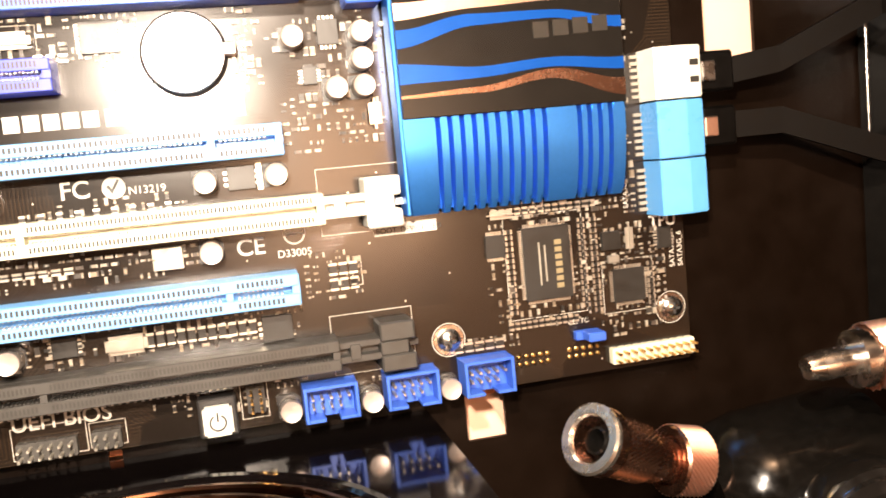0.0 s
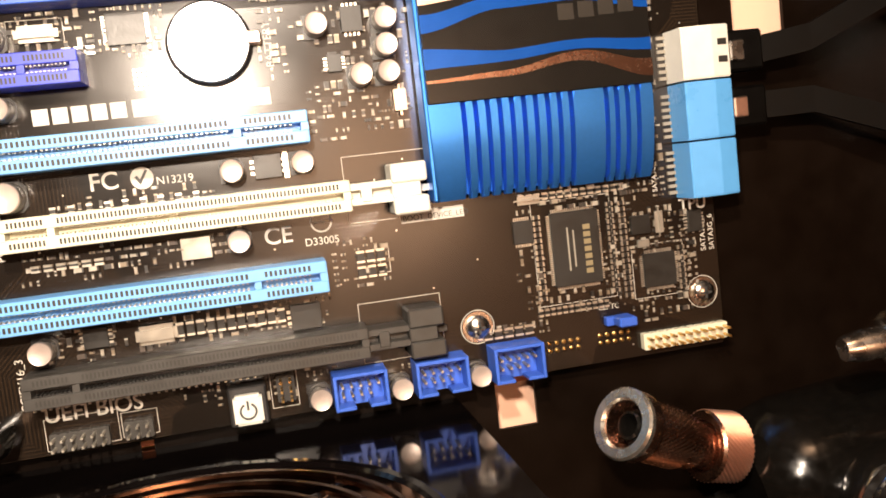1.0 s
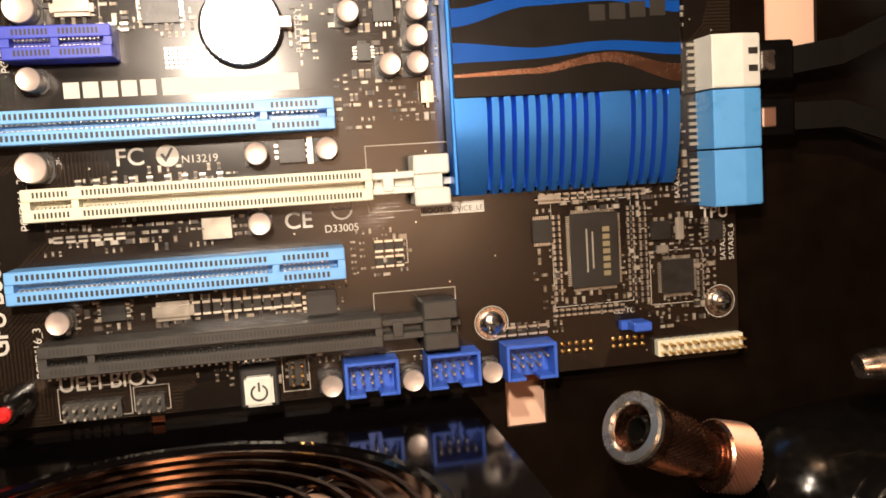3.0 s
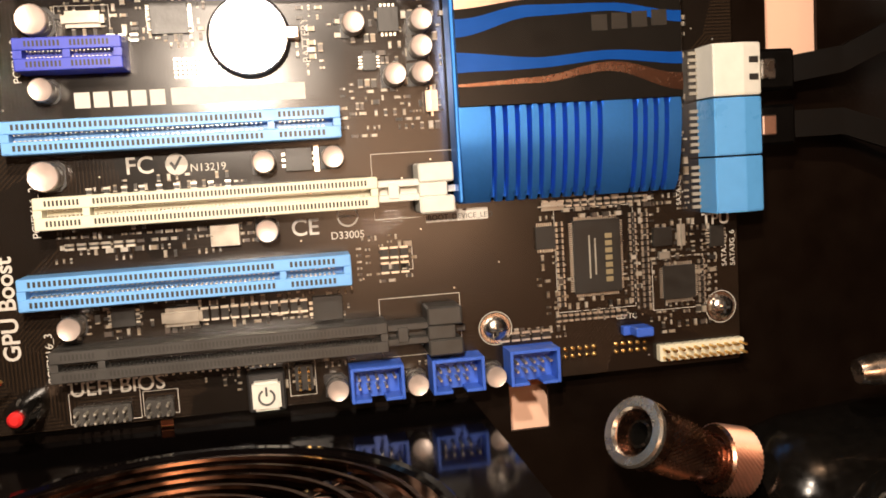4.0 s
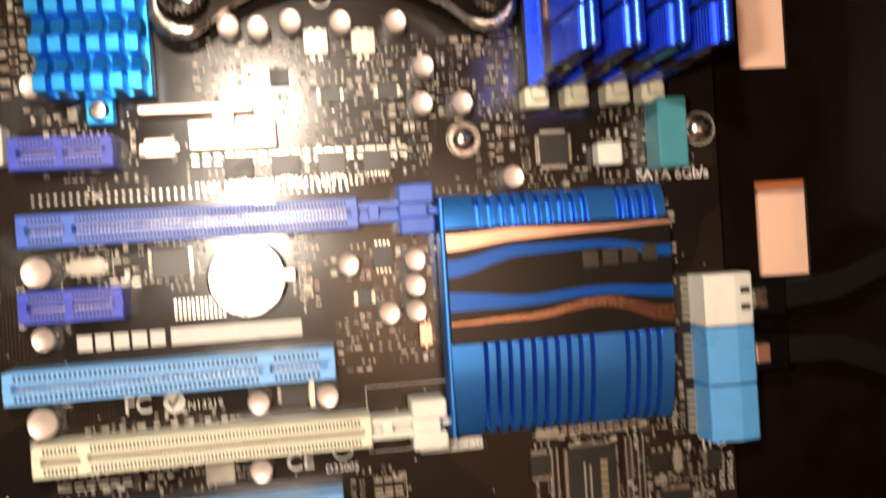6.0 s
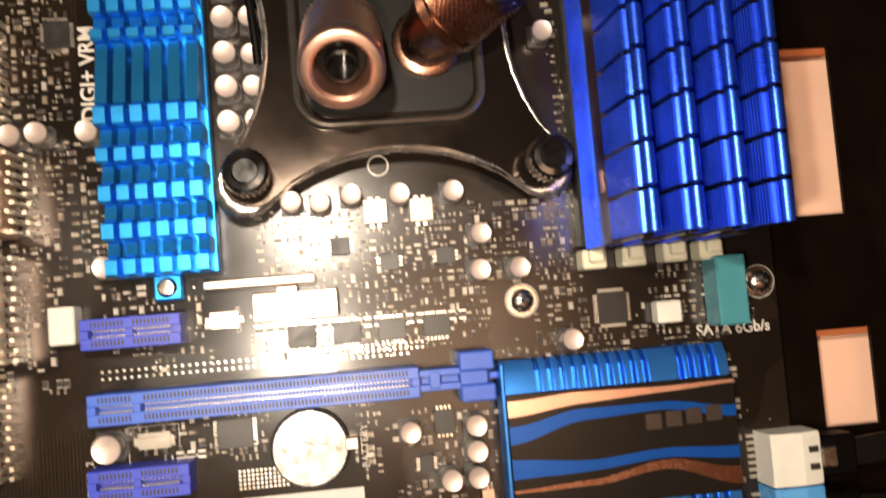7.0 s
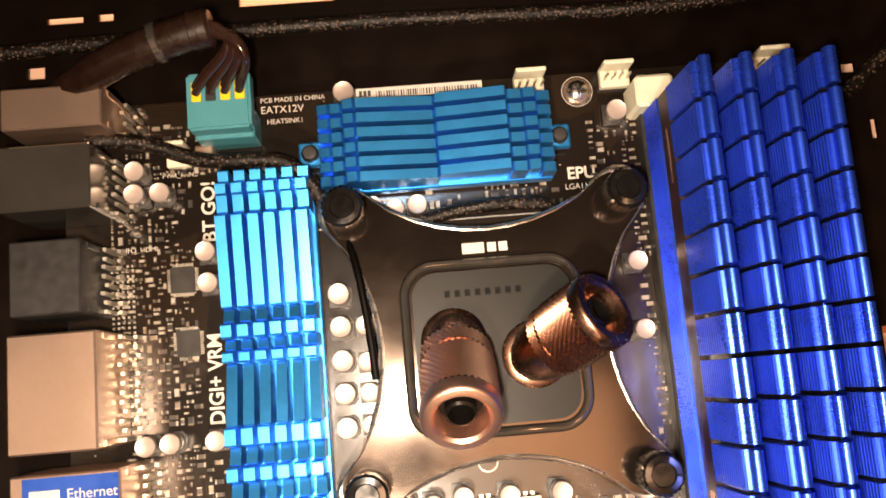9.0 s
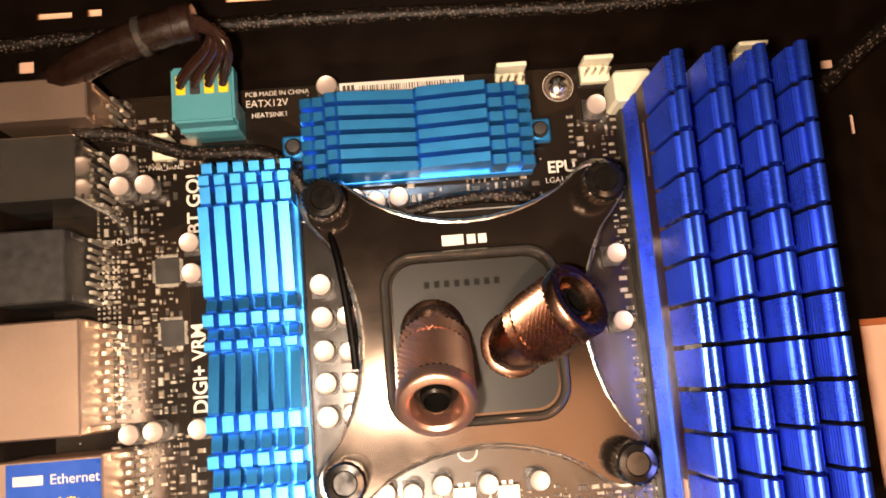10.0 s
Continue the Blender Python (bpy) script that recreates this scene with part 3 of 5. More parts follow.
chip(174.8, 180.8, 32.8, 39.6, 1.2, "tb", 0.62)
chip(219.4, 222.0, 29.6, 38.4, 2.8, "", 1.0, "crystal", "small metal crystal can")
chip(175.8, 184.8, 44.2, 46.8, 2.8, "", 1.0, "crystal", "small metal crystal can")
chip(211.6, 217.8, 31.0, 36.6, 1.7, "t", 2.2, "transistor")
chip(213.4, 217.0, 26.8, 29.2, 1.5, "", 1.0, "inductor")
chip(70.5, 80.5, 99.5, 108, 1.2, "lr", 0.7)
chip(48.0, 59.0, 101.8, 106.2, 3.2, "", 1.0, "crystal")
chip(132.0, 138.0, 98.0, 105.0, 1.6, "tb", 1.2)
chip(127.0, 131.0, 87.5, 92.5, 1.2, "lr", 0.9)
chip(103.5, 111.0, 60.5, 67.0, 1.8, "lr", 1.6)
chip(81.5, 89.5, 41.0, 47.0, 3.0, "", 1.0, "inductor")
chip(53.0, 59.5, 20.6, 26.0, 1.3, "lr", 1.1)
chip(66.5, 77.5, 19.6, 24.8, 3.4, "", 1.0, "crystal")
chip(108.0, 116.5, 17.5, 24.5, 1.6, "l", 1.6)
chip(183.5, 192.5, 125.5, 135.0, 1.2, pitch=0.6, label="square chip below the memory")
chip(230.5, 235.0, 29.5, 36.0, 1.4, "lr", 1.0)
for i in range(4):
    chip(92 + 13 * i, 100 + 13 * i, 126.2, 132.6, 1.5, "tb", 1.1, "transistor")
for a, b in ((106, 152), (136.5, 147), (120, 146.5)):
    chip(a, a + 5.5, b, b + 5.0, 1.8, "lr", 1.1, "transistor")


for a, b in ((116.2, 160.3), (129.6, 160.0)):
    chip(a, a + 6.8, b, b + 6.8, 3.4, "tb", 2.2, "inductor", "beige square choke")


# rows of upright resistor pairs beside the slots and the controller
ROWS_OF = [(78, 22.2, 11, 2.75, 2.0, 3.6), (50.5, 58.2, 9, 4.6, 1.5, 2.0), (129.5, 31.0, 3, 2.9, 2.2, 3.2), (129.5, 35.4, 3, 2.9, 2.2, 3.2), (181, 11.4, 12, 1.9, 1.2, 2.0), (178.5, 46.0, 14, 2.4, 1.5, 1.9), (44, 43.6, 6, 3.2, 2.2, 1.6), (60, 99.0, 3, 3.0, 2.0, 2.0), (84, 132.0, 20, 3.1, 1.9, 2.6), (164, 7.2, 5, 3.2, 2.4, 2.6)]
for a0, b0, n, p, w, l in ROWS_OF:
    for i in range(n):
        r = part("resistor", box(bmesh.new(), -w / 2, w / 2, -l / 2, l / 2, 0.05, 0.9, 0.1), M_CHIP, board, at=(a0 + i * p, b0, 0))
        fast_boxes("end_cap", [(-w / 2 - 0.05, w / 2 + 0.05, -l / 2 - 0.1, -l / 2 + 0.5, 0.03, 0.95), (-w / 2 - 0.05, w / 2 + 0.05, l / 2 - 0.5, l / 2 + 0.1, 0.03, 0.95)], M_LEAD, r)
for a0, b0, n in ((182.4, 15.5, 15), (205.6, 15.0, 16), (209.4, 13.0, 17), (227.6, 13, 8)):
    for i in range(n):
        r = part("resistor", box(bmesh.new(), -1.0, 1.0, -0.55, 0.55, 0.05, 0.7, 0.1), M_CHIP, board, at=(a0, b0 + i * 1.75, 0))
        fast_boxes("end_cap", [(-1.1, -0.6, -0.6, 0.6, 0.03, 0.75), (0.6, 1.1, -0.6, 0.6, 0.03, 0.75)], M_LEAD, r)
part("tab", box(bmesh.new(), 111.4, 113.0, 60.0, 67.6, 0.03, 0.9, 0.1), M_LEAD, board)

# mounting screws
def screw(a, b):
    bm = bmesh.new()
    lathe(bm, [(4.6, 0.04), (4.6, 0.08), (3.6, 0.08), (3.6, 0.5), (3.3, 1.6), (2.2, 2.5), (0, 2.7)], 24, mats=[0, 0, 0, 0, 0, 0])
    s = part("screw", bm, M_CHROME, board, "polished cross-head screw", True, at=(a, b, 0))
    fast_boxes("cross", [(-1.8, 1.8, -0.35, 0.35, 2.3, 2.74), (-0.35, 0.35, -1.8, 1.8, 2.3, 2.74)], M_BAR, s)
    bm = bmesh.new()
    lathe(bm, [(5.1, 0.03), (5.1, 0.07), (4.9, 0.07), (4.9, 0.03)], 28)
    part("ring", bm, M_SILK, s)


for a, b in ((161.3, 10.2), (233.8, 10.4), (160.9, 134.5), (234.6, 134.5), (161.2, 292.2)):
    screw(a, b)

# disk connectors at the edge
for b0, b1, m in ((74.6, 90.0, M_WHITE), (57.2, 74.2, M_SATA), (40.2, 56.8, M_SATA)):
    bm = bmesh.new()
    prof = [(228.0, 0.05), (243.2, 0.05), (243.2, 10.6), (242.8, 11.0), (237.3, 12.0), (236.9, 12.0), (228.4, 11.2), (228.0, 10.8)]
    lo = [bm.verts.new((x, b0 + 0.15, h)) for x, h in prof]
    hi = [bm.verts.new((x, b1 - 0.05, h)) for x, h in prof]
    bm.faces.new(lo)
    bm.faces.new(hi[::-1])
    for i in range(len(prof)):
        bm.faces.new((lo[i], hi[i], hi[(i + 1) % len(prof)], lo[(i + 1) % len(prof)]))
    bmesh.ops.recalc_face_normals(bm, faces=bm.faces)
    bmesh.ops.bevel(bm, geom=[e for e in bm.edges if abs(e.verts[0].co.y - e.verts[1].co.y) < 0.01 and min(e.verts[0].co.z, e.verts[1].co.z) > 5], offset=0.35, segments=2, affect="EDGES")
    s = part("disk_connector", bm, m, board, "white disk connector" if m == M_WHITE else "sky blue disk connector")
    fast_boxes("legs", [(225.4, 228.2, b0 + 1.4 + 2.0 * i, b0 + 2.4 + 2.0 * i, 0.05, 0.9) for i in range(7)], M_CHIPTXT, s, kind="stuff")
    if m == M_WHITE:
        fast_boxes("spring", [(239, 241.9, b0 + 4.4, b0 + 6.2, 11.0, 11.75), (239, 241.9, b0 + 9.4, b0 + 11.2, 11.0, 11.75)], M_CHIP, s)

# upper-edge fan sockets and latch blocks
for a, b, n in ((140.5, 293.0, 4), (168.5, 293.5, 4), (28.8, 277.8, 3), (219, 294.5, 4)):
    bm = bmesh.new()
    w = n * 2.4
    box(bm, a, a + w, b - 1.5, b + 5, 0.05, 3.0, 0.3)
    box(bm, a, a + w, b + 3.6, b + 5, 3, 10.5, 0.3)
    s = part("fan_socket", bm, M_IVORY, board, "cream fan socket with pins")
    fast_boxes("pins", [(a + 1 + 2.4 * i, a + 1.6 + 2.4 * i, b + 0.6, b + 1.2, 3, 9) for i in range(n)], M_LEAD, s, kind="stuff")
part("choke", box(bmesh.new(), 38.2, 44.0, 275.4, 282.2, 0.05, 5, 0.5), M_STEEL, board, "grey square choke")
for a, b in ((182.0, 146.2), (194.0, 146.2), (206.5, 146.6), (217.5, 146.4)):
    part("memory_latch", box(box(bmesh.new(), a - 3.6, a + 3.6, b - 4.2, b + 1.6, 0.05, 8, 0.6), a - 2.2, a + 2.2, b - 2.4, b + 1.4, 8, 11, 0.6), M_IVORY, board, "cream latch of a memory slot")
for i in range(4):
    part("memory_slot", box(bmesh.new(), 178.9 + 11.0 * i, 185.9 + 11.0 * i, 149, 282, 0.05, 7, 0.4), M_DBLUE if i % 2 else M_BLACK, board)
    if i < 1:
        part("memory_latch", box(bmesh.new(), 176, 188, 281, 291.0, 0.05, 16, 1.0), M_IVORY, board, "cream latch of a memory slot")
part("side_socket", box(bmesh.new(), 217, 226, 122.5, 143.0, 0.05, 11, 0.5), M_CYAN, board, "teal upright connector")
part("side_socket", box(bmesh.new(), 200, 207.5, 124.5, 131.0, 0.05, 6, 0.5), M_WHITE, board, "white low connector")
part("front_header", box(box(bmesh.new(), 83, 107, 134.5, 142.5, 0.05, 5.0, 0.4), 90, 96, 140, 144, 0.05, 7, 0.4), M_STEEL, board, "grey clip socket")
part("clip_bar", box(bmesh.new(), 70, 101, 144.6, 147.0, 0.05, 6.0, 0.4), M_STEEL, board, "grey metal bar")
part("crystal", box(bmesh.new(), 69.5, 80, 133.6, 138.0, 0.05, 3.6, 1.4, seg=2), M_STEEL, board)
part("crystal", box(bmesh.new(), 144.2, 147.6, 73.8, 82.5, 0.05, 4.0, 1.4, seg=2), M_STEEL, board)
part("white_socket", box(bmesh.new(), 28.5, 35.5, 132.5, 143.0, 0.05, 8, 0.5), M_WHITE, board)

# silk-screened writing
text("UEFI BIOS", 40.0, 2.2, 6.2, board, squeeze=0.96, bold=0.04)
text("GPU Boost", 28.6, 13.5, 6.2, board, turn=90, bold=0.12)
text("EPU", 155.0, 263.4, 5.4, board, bold=0.12)
text("LGA1155", 154.0, 260.0, 2.6, board)
text("TPU", 228.4, 36.4, 5.0, board, bold=0.1)
text("DIGI+ VRM", 42.6, 195.5, 6.2, board, turn=90, bold=0.12, squeeze=0.93)
text("BT GO!", 42.6, 252.0, 6.0, board, turn=90, bold=0.12)
text("EATX12V", 58.6, 292.4, 3.4, board)
text("PCB MADE IN CHINA", 58.6, 296.0, 2.2, board)
text("HEATSINK1", 60.4, 288.8, 2.3, board)
text("BATTERY", 112.6, 90.5, 3.0, board, turn=90)
text("FC", 60.2, 62.4, 6.6, board, bold=0.06)
text("N13219", 77.4, 62.2, 3.0, board)
text("CE", 103.6, 42.2, 6.6, board, bold=0.06)
text("D33005", 114.6, 40.4, 3.0, board)
text("PCIEX16_2", 37.0, 46.5, 3.0, board, turn=90)
text("PCIEX16_3", 37.0, 6.5, 3.0, board, turn=90)
text("PCIEX1_2", 36.2, 88.0, 2.8, board, turn=90)
text("SATA 6Gb/s", 213.5, 119.6, 4.6, board, bold=0.1)
text("SATA6G_2 SATA6G_E2", 221.8, 74.5, 2.2, board, turn=90)
text("SATA3G_4", 221.8, 43.0, 2.2, board, turn=90)
text("SATA3G_5", 236.2, 23.0, 2.4, board, turn=90)
text("SATA3G_6", 239.0, 23.0, 2.4, board, turn=90)
text("PWR_FAN2", 26.5, 273.6, 2.2, board)
text("SPDIFO_HDMI", 10.5, 250.5, 2.2, board)
text("CLRTC", 199.2, 9.4, 2.2, board)
text("USB3_34", 79.0, 132.0, 2.0, board, turn=90)
for i in range(5):
    part("printed_bar", box(bmesh.new(), 0, 4.0, 0, 4.2, 0.02, 0.07), M_SILK, board, "white printed model marking", at=(49 + 4.9 * i, 80.8, 0))
part("printed_bar", box(bmesh.new(), 74.2, 110.5, 80.6, 85.2, 0.02, 0.07), M_SILK, board, "long white printed band")
lab = part("printed_plate", box(bmesh.new(), 142.4, 161, 43.2, 46.6, 0.02, 0.06), M_SILK, board)
text("BOOT_DEVICE_LED", 142.9, 43.8, 2.2, lab, h=0.08, material=M_BAR)
bm = bmesh.new()
lathe(bm, [(3.1, 0.03), (3.1, 0.07), (2.6, 0.07), (2.6, 0.03)], 24, (119.8, 46.8, 0))
box(bm, 117.4, 122.2, 46.5, 47.1, 0.03, 0.07)
part("round_mark", bm, M_SILK, board)
bm = bmesh.new()
lathe(bm, [(3.0, 0.03), (3.0, 0.07), (0, 0.07)], 24, (73.9, 64.4, 0))
part("round_mark", bm, M_SILK, board)
tk = bmesh.new()
slab(tk, [(72.0, 64.8), (73.4, 62.6), (75.6, 66.4), (74.9, 66.6), (73.4, 64.1), (72.7, 65.2)], 0.07, 0.10)
part("tick", tk, M_BAR, board)
bm = bmesh.new()
lathe(bm, [(3.2, 0.03), (3.2, 0.07), (2.7, 0.07), (2.7, 0.03)], 24, (121.5, 177.5, 0))
part("round_mark", bm, M_SILK, board)


# outlines printed round parts
def frame_lines(rects, w=0.15):
    out = []
    for a0, a1, b0, b1 in rects:
        out += [(a0, a1, b0, b0 + w, 0.02, 0.06), (a0, a1, b1 - w, b1, 0.02, 0.06), (a0, a0 + w, b0, b1, 0.02, 0.06), (a1 - w, a1, b0, b1, 0.02, 0.06)]
    return out


fast_boxes("printed_outlines", frame_lines([(127.5, 152, 45, 64), (127, 151, 4.5, 22), (39.6, 58.6, -5.6, 3.2), (59.2, 68.8, -5.2, 1.8), (135, 137.8, 30, 37), (181, 206, 13, 44.5), (211.5, 228.5, 11, 27.5), (99.8, 107.4, -4, 6.4), (68, 178, 253, 253.4), (46, 60, 98, 108)]), M_SILK, board, "thin white printed outlines", kind="stuff")

# small soldered parts, far too many to count
rng = random.Random(7)
ZONES = [(176, 206, 10.5, 17, 40), (176, 184, 14, 32, 26), (203, 212, 12, 46, 70), (212, 230, 25.5, 38, 60), (211, 230, 4.5, 13.5, 60), (226, 231, 12, 30, 24), (176, 222, 42, 47.5, 90), (122, 137, 26, 40, 50), (44, 120, 17.5, 27, 110),
         (40, 100, 40.5, 47.5, 90), (50, 92, 57.6, 60.6, 22), (120, 148, 70, 84, 80), (118, 150, 84, 106, 50), (66, 84, 97, 110, 70), (44, 66, 98, 109, 36), (108, 116, 86, 108, 24), (82, 150, 124, 140, 200), (100, 175, 140, 165, 330), (84, 100, 147, 165, 50),
         (40, 70, 123, 147, 70), (10, 30, 195, 262, 280), (26, 44, 196, 250, 160), (10, 44, 262, 290, 110), (163, 178, 262, 282, 50), (175, 180, 150, 262, 130), (86, 170, 256, 262, 40), (22, 44, 150, 190, 150), (8, 30, 120, 190, 160), (164, 180, 120, 146, 60), (72, 150, -1, 5, 40), (160, 182, 5.5, 9.5, 26), (196, 232, 120, 140, 60), (152, 222, 117.5, 124, 60), (219, 224, 42, 120, 40)]
boxes, taken = [], set()
KINDS = ((0.5, 1.0, 0.4, 0.95), (0.8, 1.6, 0.6, 1.35), (0.8, 1.6, 0.6, 1.35), (1.25, 2.0, 0.9, 1.9), (0.5, 1.0, 0.4, 0.95))
for a0, a1, b0, b1, n in ZONES:
    left_over = n * 4.0
    while left_over > 0:
        w, l, h, step = rng.choice(KINDS)
        run = rng.randint(3, 8)
        across = rng.random() < (0.75 if a1 - a0 > b1 - b0 else 0.3)
        upright = rng.random() < 0.75
        a, b = rng.uniform(a0, a1), rng.uniform(b0, b1)
        a, b = round(a / 1.3) * 1.3, round(b / 2.1) * 2.1 if across else b
        for i in range(run):
            x, y = (a + i * step, b) if across else (a, b + i * step)
            if not (a0 - 1 < x < a1 + 1 and b0 - 1 < y < b1 + 1):
                break
            ww, ll = (w, l) if upright == across else (l, w)
            e = 0.2
            cells_here = {(p, q) for p in range(int((x - ww / 2 - 0.25) / 0.5), int((x + ww / 2 + 0.25) / 0.5) + 1) for q in range(int((y - ll / 2 - 0.25) / 0.5), int((y + ll / 2 + 0.25) / 0.5) + 1)}
            if cells_here & taken or (36.0 < x < 44.5 and 193 < y < 274):
                continue
            taken |= cells_here
            boxes.append((x - ww / 2, x + ww / 2, y - ll / 2, y + ll / 2, 0.02, h))
            if ww > ll:
                boxes.append((x - ww / 2 - e, x - ww / 2 + e, y - ll / 2 - 0.05, y + ll / 2 + 0.05, 0.02, h + 0.03))
                boxes.append((x + ww / 2 - e, x + ww / 2 + e, y - ll / 2 - 0.05, y + ll / 2 + 0.05, 0.02, h + 0.03))
            else:
                boxes.append((x - ww / 2 - 0.05, x + ww / 2 + 0.05, y - ll / 2 - e, y - ll / 2 + e, 0.02, h + 0.03))
                boxes.append((x - ww / 2 - 0.05, x + ww / 2 + 0.05, y + ll / 2 - e, y + ll / 2 + e, 0.02, h + 0.03))
        left_over -= run
fast_boxes("surface_parts", boxes, M_SMD, board, "tiny tan and black soldered components", kind="stuff")
dots = []
for _ in range(160):
    a, b = rng.uniform(0, 236), rng.uniform(-4, 296)
    dots.append((a - 0.22, a + 0.22, b - 0.22, b + 0.22, 0.01, 0.08))
for a0, b0, n, m, p in ((76, 88, 12, 5, 1.2), (100, 112, 5, 12, 1.2), (10, 200, 5, 30, 1.6), (38, 6, 30, 1, 2.0), (228, 14, 3, 9, 2.2), (40, 122, 44, 2, 2.0), (84, 123.5, 30, 2, 1.6)):
    for i in range(n):
        for j in range(m):
            dots.append((a0 + i * p - 0.35, a0 + i * p + 0.35, b0 + j * p - 0.35, b0 + j * p + 0.35, 0.01, 0.3))
fast_boxes("solder_points", dots, M_SOLDER, board, "small bright solder points", kind="stuff")

# ---------------------------------------------------------------- heatsinks
def bent_rib(bm, a0, a1, pts, mi=0):
    """A rib of the given side profile (b, h), anticlockwise, from a0 to a1."""
    lo = [bm.verts.new((a0, b, h)) for b, h in pts]
    hi = [bm.verts.new((a1, b, h)) for b, h in pts]
    n = len(pts)
    bm.faces.new(lo[::-1]).material_index = mi
    bm.faces.new(hi).material_index = mi
    for i in range(n):
        bm.faces.new((lo[i], lo[(i + 1) % n], hi[(i + 1) % n], hi[i])).material_index = mi


sink = thing("chipset_heatsink", 151.6, 48.2, 0, label="blue anodised chipset heatsink with black wave plate", category="heatsink")
low = [(0, 2.0), (27.5, 2.0)] + [(27.5 - 2.5 * i, 4.4 + 5.8 * math.sin(math.pi / 2 * ((11 - i) / 11) ** 0.75)) for i in range(12)]
low_in = [(1.2, 2.0), (27.5, 2.0), (27.5, 4.0), (20, 3.8), (10, 3.2), (3, 2.6), (1.2, 2.3)]
up = [(60, 2.0), (69.4, 2.0), (69.4, 7.2), (66, 9.2), (60, 10.2)]
up_in = [(60, 2.0), (68.4, 2.0), (68.4, 3.4), (66, 5.4), (60, 6.4)]
EDGES = [0, 10.2] + [10.2 + 3.5 * i for i in range(1, 10)] + [52.4, 55.5, 58.8, 62.1, 67.4]
for i in range(len(EDGES) - 1):
    for prof in (low, up):
        bm = bmesh.new()
        bent_rib(bm, EDGES[i] + (0.7 if i else 0), EDGES[i + 1] - 0.7, prof)
        bmesh.ops.bevel(bm, geom=[e for e in bm.edges if abs(e.verts[0].co.x - e.verts[1].co.x) < 0.01 and min(e.verts[0].co.z, e.verts[1].co.z) > 3], offset=0.55, segments=2, affect="EDGES")
        part("rib", bm, M_ANOD, sink, smooth=True)
bm = bmesh.new()
bent_rib(bm, 0.2, 67.2, low_in)
bent_rib(bm, 0.2, 67.2, up_in)
box(bm, 0.2, 67.2, 27.5, 60, 2, 9.0)
box(bm, -0.9, 0.3, 0.5, 69, 2, 10.6, 0.3)
part("body", bm, M_ANOD, sink)
part("top_plate", box(bmesh.new(), 0.4, 67.3, 27.0, 60.2, 9.0, 10.6, 0.3), M_GLOSS, sink, "glossy black cover plate")


def wave(mids, widths, h=10.62, n=32):
    """A flat stripe across the plate; its middle and width at even steps."""
    bm = bmesh.new()
    top, bot = [], []
    steps = np.linspace(0, 1, len(mids))
    for i in range(n + 1):
        u = i / n
        e = 0.5 - 0.5 * math.cos(math.pi * ((u * (len(mids) - 1)) % 1 if u < 1 else 1))
        k = min(int(u * (len(mids) - 1)), len(mids) - 2)
        c = mids[k] + (mids[k + 1] - mids[k]) * e
        w = float(np.interp(u, steps, widths))
        a = 0.6 + 66.5 * u
        for lst, g in ((top, 1), (bot, -1)):
            lst.append((bm.verts.new((a, c + g * w / 2, h)), bm.verts.new((a, c + g * w / 2, h + 0.15))))
    for i in range(n):
        bm.faces.new((bot[i][1], bot[i + 1][1], top[i + 1][1], top[i][1]))
        bm.faces.new((bot[i][0], bot[i + 1][0], bot[i + 1][1], bot[i][1]))
        bm.faces.new((top[i + 1][0], top[i][0], top[i][1], top[i + 1][1]))
    return bm


M_WAVE = mat("deep_blue_metallic_print", (0.008, 0.085, 0.42), 0.24, metal=0.5, vary=0.05, rvary=0.02)
part("wave_stripe", wave([39.2, 38.4, 39.8, 38.2], [5.6, 3.0, 2.6, 3.4]), M_WAVE, sink, "blue wave stripe")
part("wave_stripe", wave([48.6, 52.8, 53.2, 50.0], [5.0, 3.2, 2.2, 3.2]), M_WAVE, sink, "blue wave stripe")
# coppery stripes stand in for warm reflections on the black plate
part("wave_reflection", wave([33.0, 33.6, 36.6, 31.5], [0.7, 1.6, 2.6, 5.0]), M_COPPER_D, sink, "coppery wave line")
part("wave_reflection", wave([56.0, 57.6, 57.8, 58.4], [4.6, 3.2, 1.6, 1.0]), M_COPPER, sink, "coppery wave line")
for i in range(4):
    bm = box(bmesh.new(), 0, 4.8, 0, 4.6, 0, 0.2, 0.1)
    part("badge", bm, M_RIM, sink, "dark polished relief badge", at=(40 + 6.0 * i, 46.6 + 0.3 * i, 10.62))


def fin_heatsink(name, length, width, fins, label, runs):
    """Lengthwise fins whose tops rise, fall and step along the sink; runs of start, end and the two heights."""
    root = thing(name, label=label, category="heatsink")
    part("base", box(bmesh.new(), 0, width, 0, length, 2.5, 7, 0.4), M_VRM, root)
    pitch = width / fins
    for i in range(fins):
        bm = bmesh.new()
        for k, (u0, u1, h0, h1) in enumerate(runs):
            a0 = pitch * i + 0.3 + (0.7 if k % 2 else 0.0)
            bent_rib(bm, a0, a0 + pitch * 0.66, [(u0 + 0.12, 6.9), (u1 - 0.12, 6.9), (u1 - 0.12, h1 - 0.5), (u1 - 0.6, h1), (u0 + 0.6, h0), (u0 + 0.12, h0 - 0.5)])
        box(bm, pitch * i + 1.0, pitch * i + 1.0 + pitch * 0.4, 0.3, length - 0.3, 6.8, 13.5)
        part("fin", bm, M_VRM, root)
    return root


